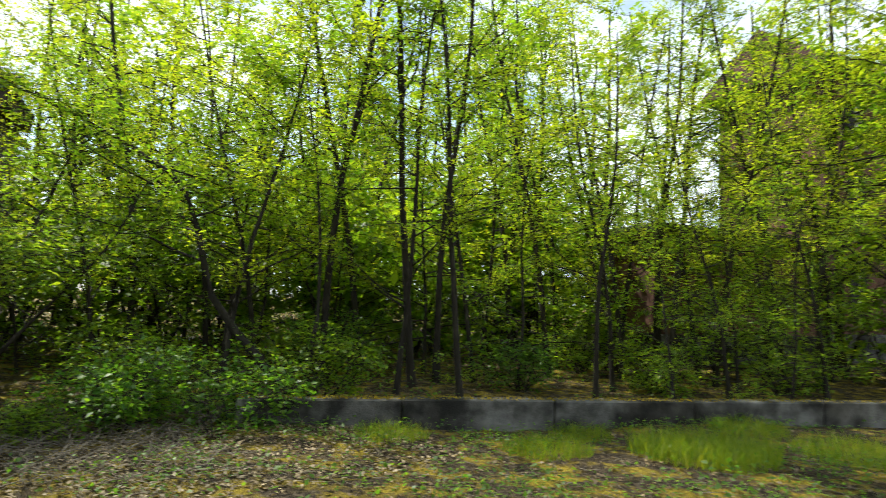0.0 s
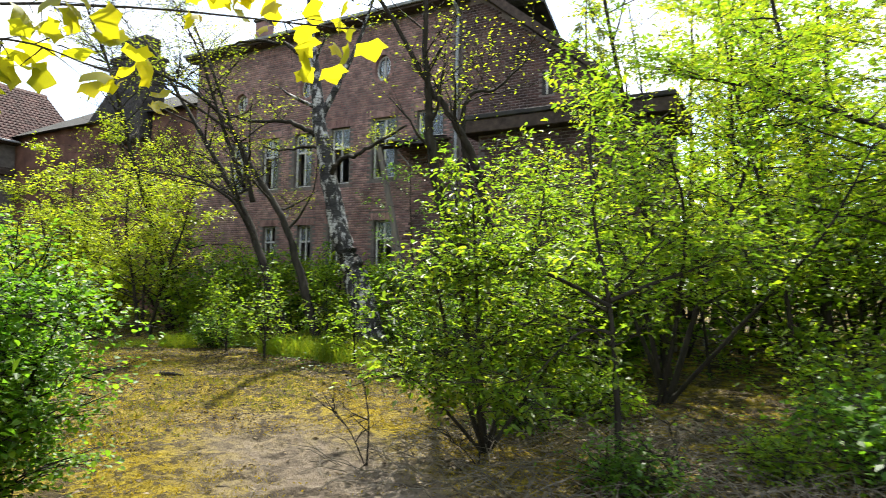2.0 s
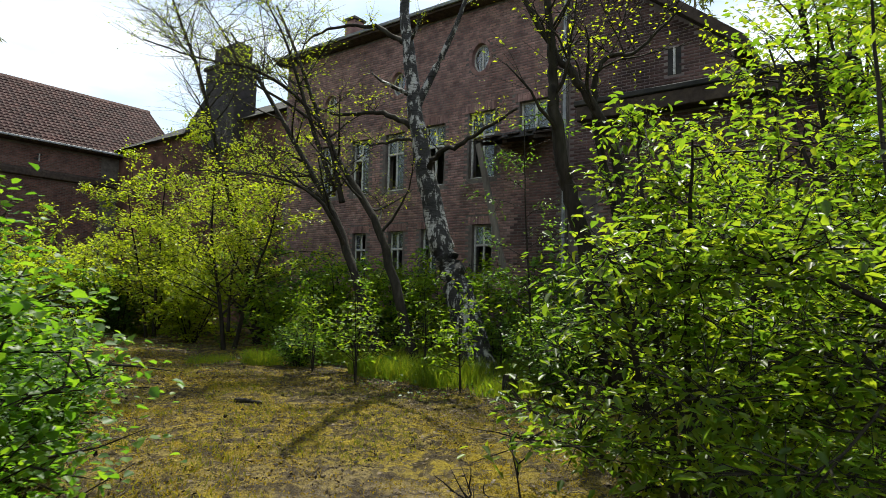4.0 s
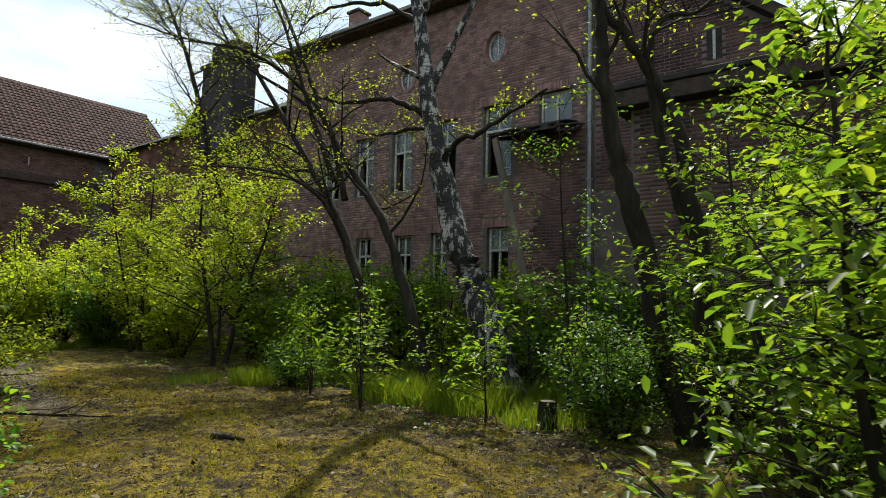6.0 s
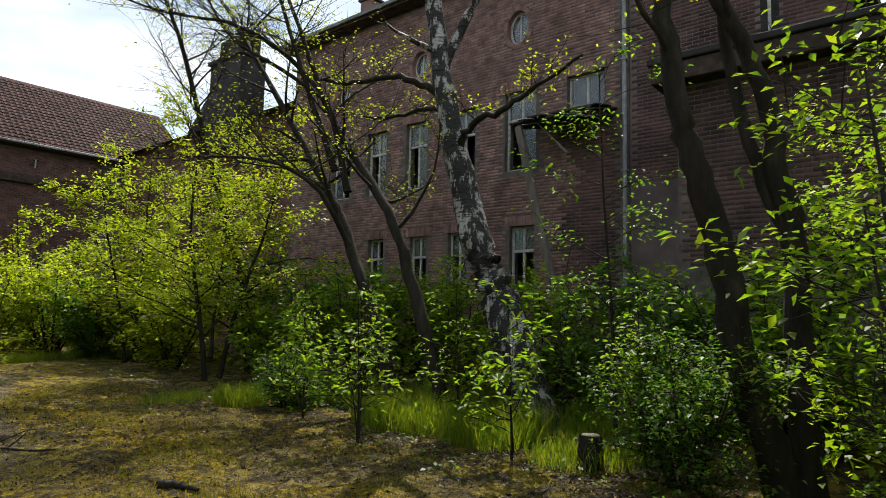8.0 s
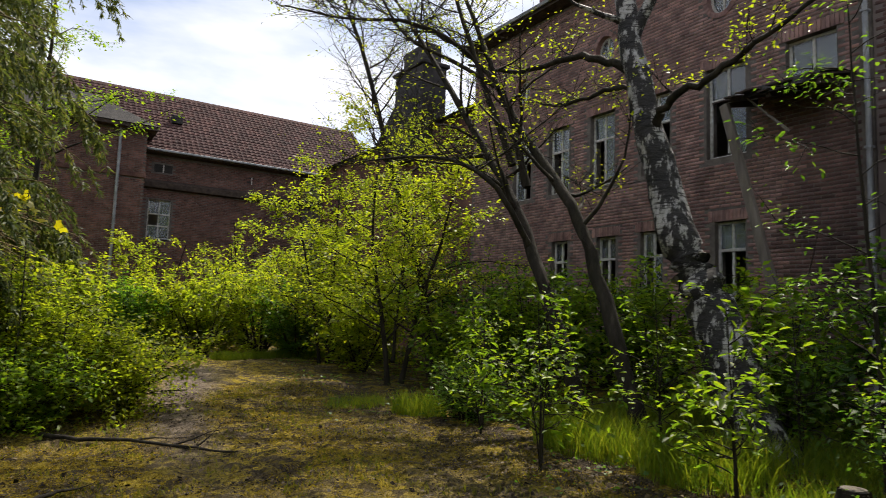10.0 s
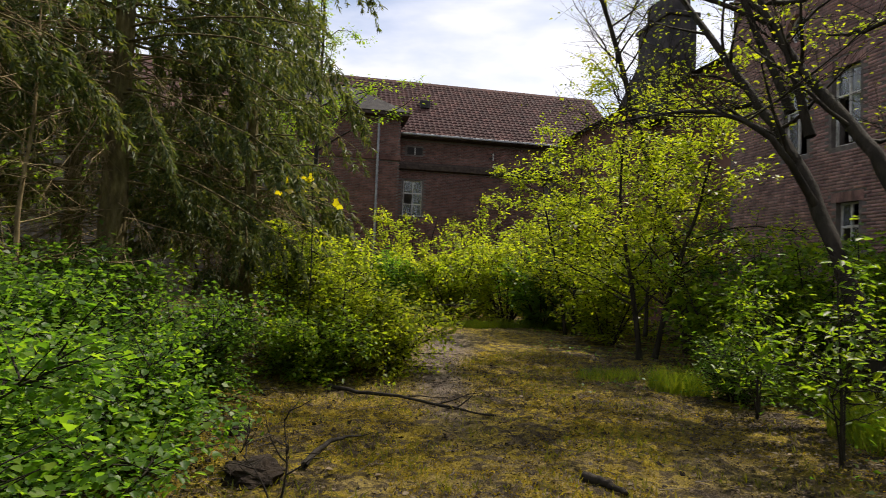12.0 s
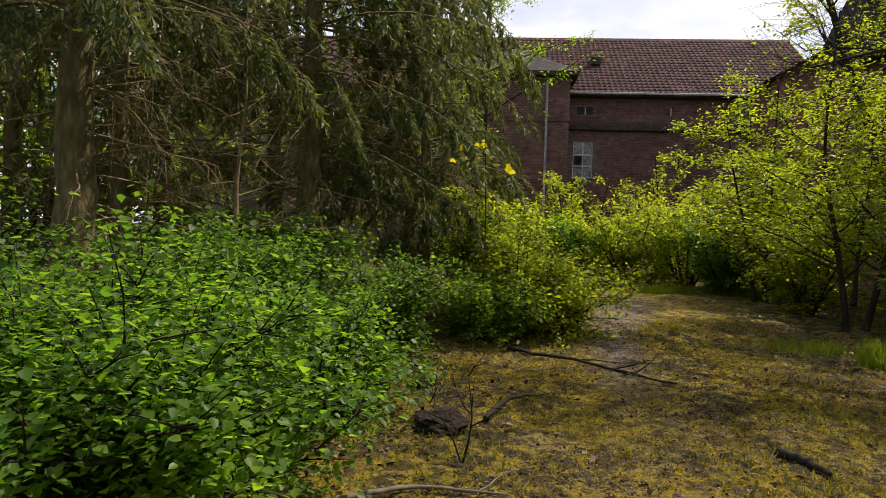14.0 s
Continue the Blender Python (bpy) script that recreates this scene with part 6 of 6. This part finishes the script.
stick("fallen_branch", [(6.6, 13.9, 0.05), (7.2, 13.3, 0.06), (7.8, 12.8, 0.03), (8.4, 12.3, 0.03)], 0.028, "long dark fallen branch across the path", forks=4)
stick("fallen_branch", [(4.9, 14.9, 0.12), (5.3, 14.2, 0.10), (5.85, 13.3, 0.03)], 0.035, "dark fallen branch on the moss", forks=3, seed=2)
stick("fallen_branch", [(6.35, 10.5, 0.04), (6.55, 10.95, 0.1), (6.8, 11.3, 0.06)], 0.028, "short dark dead branch on the moss", forks=1, seed=3)
stick("fallen_branch", [(8.42, 10.05, 0.03), (8.52, 9.87, 0.035), (8.6, 9.7, 0.03)], 0.042, "short dark stick on the moss", forks=0, seed=4)
stick("fallen_branch", [(5.1, 8.5, 0.08), (5.6, 8.9, 0.06), (6.0, 9.2, 0.03), (6.5, 9.1, 0.02)], 0.022, "pale fallen branch at the bramble edge", M_DRY, 3, 6)
for k in range(9):
    a = random.Random(k).uniform(0, 3.1)
    x, y = 7.2 + random.Random(k + 50).uniform(-0.6, 0.7), 20.6 + random.Random(k + 90).uniform(-0.6, 0.6)
    stick("brushwood_branch", [(x - 0.6 * math.cos(a), y - 0.6 * math.sin(a), 0.05 + 0.03 * k), (x, y, 0.1 + 0.04 * k), (x + 0.6 * math.cos(a), y + 0.6 * math.sin(a), 0.04 + 0.02 * k)], 0.02, "dead branch in a heap of brushwood", M_DRY, 2, 70 + k)
for k, (x, y, h) in enumerate([(6.3, 4.35, 0.85), (7.2, 1.9, 0.5), (7.0, 3.6, 0.45), (8.3, 3.4, 0.6), (6.2, 9.7, 0.6), (7.4, -0.6, 0.5)]):
    broadleaf("bare_shoot", 460 + k, stand(x, y), [([(0, 0, 0), (0.05, 0.03, h * 0.5), (0.02, 0.1, h)], 0.011), ([(0, 0, 0), (-0.12, 0.1, h * 0.4), (-0.3, 0.2, h * 0.7)], 0.008)], 4, 0.35, 2, 0.2, 0, 0.05, L_DEAD,
              "leafless dry shoot growing from the path edge", "shoot", bark=M_BARK, start=0.3, sides=5)


def clod(name, x, y, r, h, label, mat, seed):
    bm = bmesh.new()
    bmesh.ops.create_icosphere(bm, subdivisions=4, radius=1.0)
    for v in bm.verts:
        k = 1 + 0.35 * noise.noise(v.co * 1.7 + Vector((seed, 0, 0))) + 0.22 * noise.noise(v.co * 4.5) + 0.10 * noise.noise(v.co * 11)
        v.co = Vector((v.co.x * r * k, v.co.y * r * k, max(v.co.z, -0.4) * h * k))
    ob = thing(name, (x, y, gz(x, y) + h * 0.15), 0, label, "clod")
    part("soil", bm, mat, ob)


clod("root_clod", 6.0, 10.3, 0.23, 0.11, "dark uprooted clod of soil on the moss", M_SOIL, 3)
clod("root_clod", 5.75, 11.6, 0.11, 0.08, "small dark clod of soil on the moss", M_SOIL, 5)


def stump(x, y):
    ob = thing("tree_stump", stand(x, y), 0, "short rotten tree stump in the litter", "stump")
    rng = np.random.RandomState(9)
    c = np.array([(0, 0, 0), (0, 0, 0.15), (0.01, 0, 0.28), (0.015, 0, 0.36)])
    under("trunk", tube_mesh("trunk", [(c, np.array([0.16, 0.125, 0.115, 0.11]), 14)], M_BARK, rng, 0.12), ob)
    bm = bmesh.new()
    bmesh.ops.create_cone(bm, cap_ends=True, segments=14, radius1=0.115, radius2=0.09, depth=0.05)
    bmesh.ops.translate(bm, verts=bm.verts, vec=(0.015, 0, 0.345))
    part("cut_face", bm, M_OLDWOOD, ob)


stump(11.75, 7.7)

# moss strip along the top of the low wall
mrng = np.random.RandomState(12)
n = 2600
u = mrng.uniform(0, 1, n)
base = np.array(k0)[None] + (np.array(k1) - np.array(k0))[None] * u[:, None]
off = np.array([math.sin(radians(ang)), -math.cos(radians(ang)), 0.0])
P = base - off * (0.11 + mrng.uniform(-0.12, 0.12, n))[:, None] + (0, 0, 0.325)
D = np.stack([mrng.normal(0, 1, n), mrng.normal(0, 1, n), mrng.uniform(0.1, 0.8, n)], 1)
L = mrng.uniform(0.02, 0.05, n)
tagged(new("wall_moss", leaf_mesh("wall_moss", P, D, L, L * 0.5, L_MOSS, mrng, 0.3, False)), "yellowish moss on the low wall top", "moss", kind="stuff")


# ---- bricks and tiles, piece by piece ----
def soot_and_shade(y, z):
    """The stretch of wall under the fallen canopy, coloured darker for soot and shade."""
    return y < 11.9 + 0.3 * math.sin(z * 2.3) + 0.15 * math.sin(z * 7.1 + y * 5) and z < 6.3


lay_bricks(house, FX, 10.5, 22.75, 0.3, 10.6, lambda y, z: not inside(y, z, 0.125) and not any(abs(y - c) < w / 2 + 0.15 and b < z < b + 0.27 for c, w, a, b in UPPER + LOWER) and not soot_and_shade(y, z), (12.3, 13.3, 3.9, 6.5), 71)
lay_bricks(house, FX, 10.5, 12.6, 0.3, 6.4, lambda y, z: soot_and_shade(y, z) and not inside(y, z, 0.125), None, 77, M_SOOTSHADEBRICK)
lay_bricks(endb, EY, 10.45, 19.0, 2.0, 8.8, lambda x, z: not (abs(x - WIN_E[0]) < 0.66 and WIN_E[2] - 0.12 < z < WIN_E[3] + 0.1) and not 7.05 < z < 7.6 and not (7.9 < z < 8.45 and 10.8 < x < 11.9), None, 72, M_BRICKSHADE, axis="y")
lay_bricks(pav, EY - 1.5, 4.0, 10.32, 2.0, 9.5, lambda x, z: not 7.25 < z < 7.6, None, 73, M_BRICKSHADE, axis="y")
roof_tiles(endb, (6.0, EY - 0.55, 9.0), (1, 0, 0), (0, 5.5, 4.44), 64, 21, 0.28, 0.40, M_TILE, 74)
# stair wing and annex: shade from trees and eaves put into the brick colour
lay_bricks(house, FX + 0.058, 6.0, 10.25, 4.5, 10.6, lambda y, z: z < 7.6 + (y - 5.95) * 0.82 and not (7.15 < y < 7.6 and 7.2 < z < 8.1), None, 75, M_SOOTSHADEBRICK)
lay_bricks(annex, 16.598, 3.72, 8.38, 2.4, 5.58, lambda y, z: True, (5.2, 7.0, 3.6, 4.9), 76, M_SOOTSHADEBRICK)
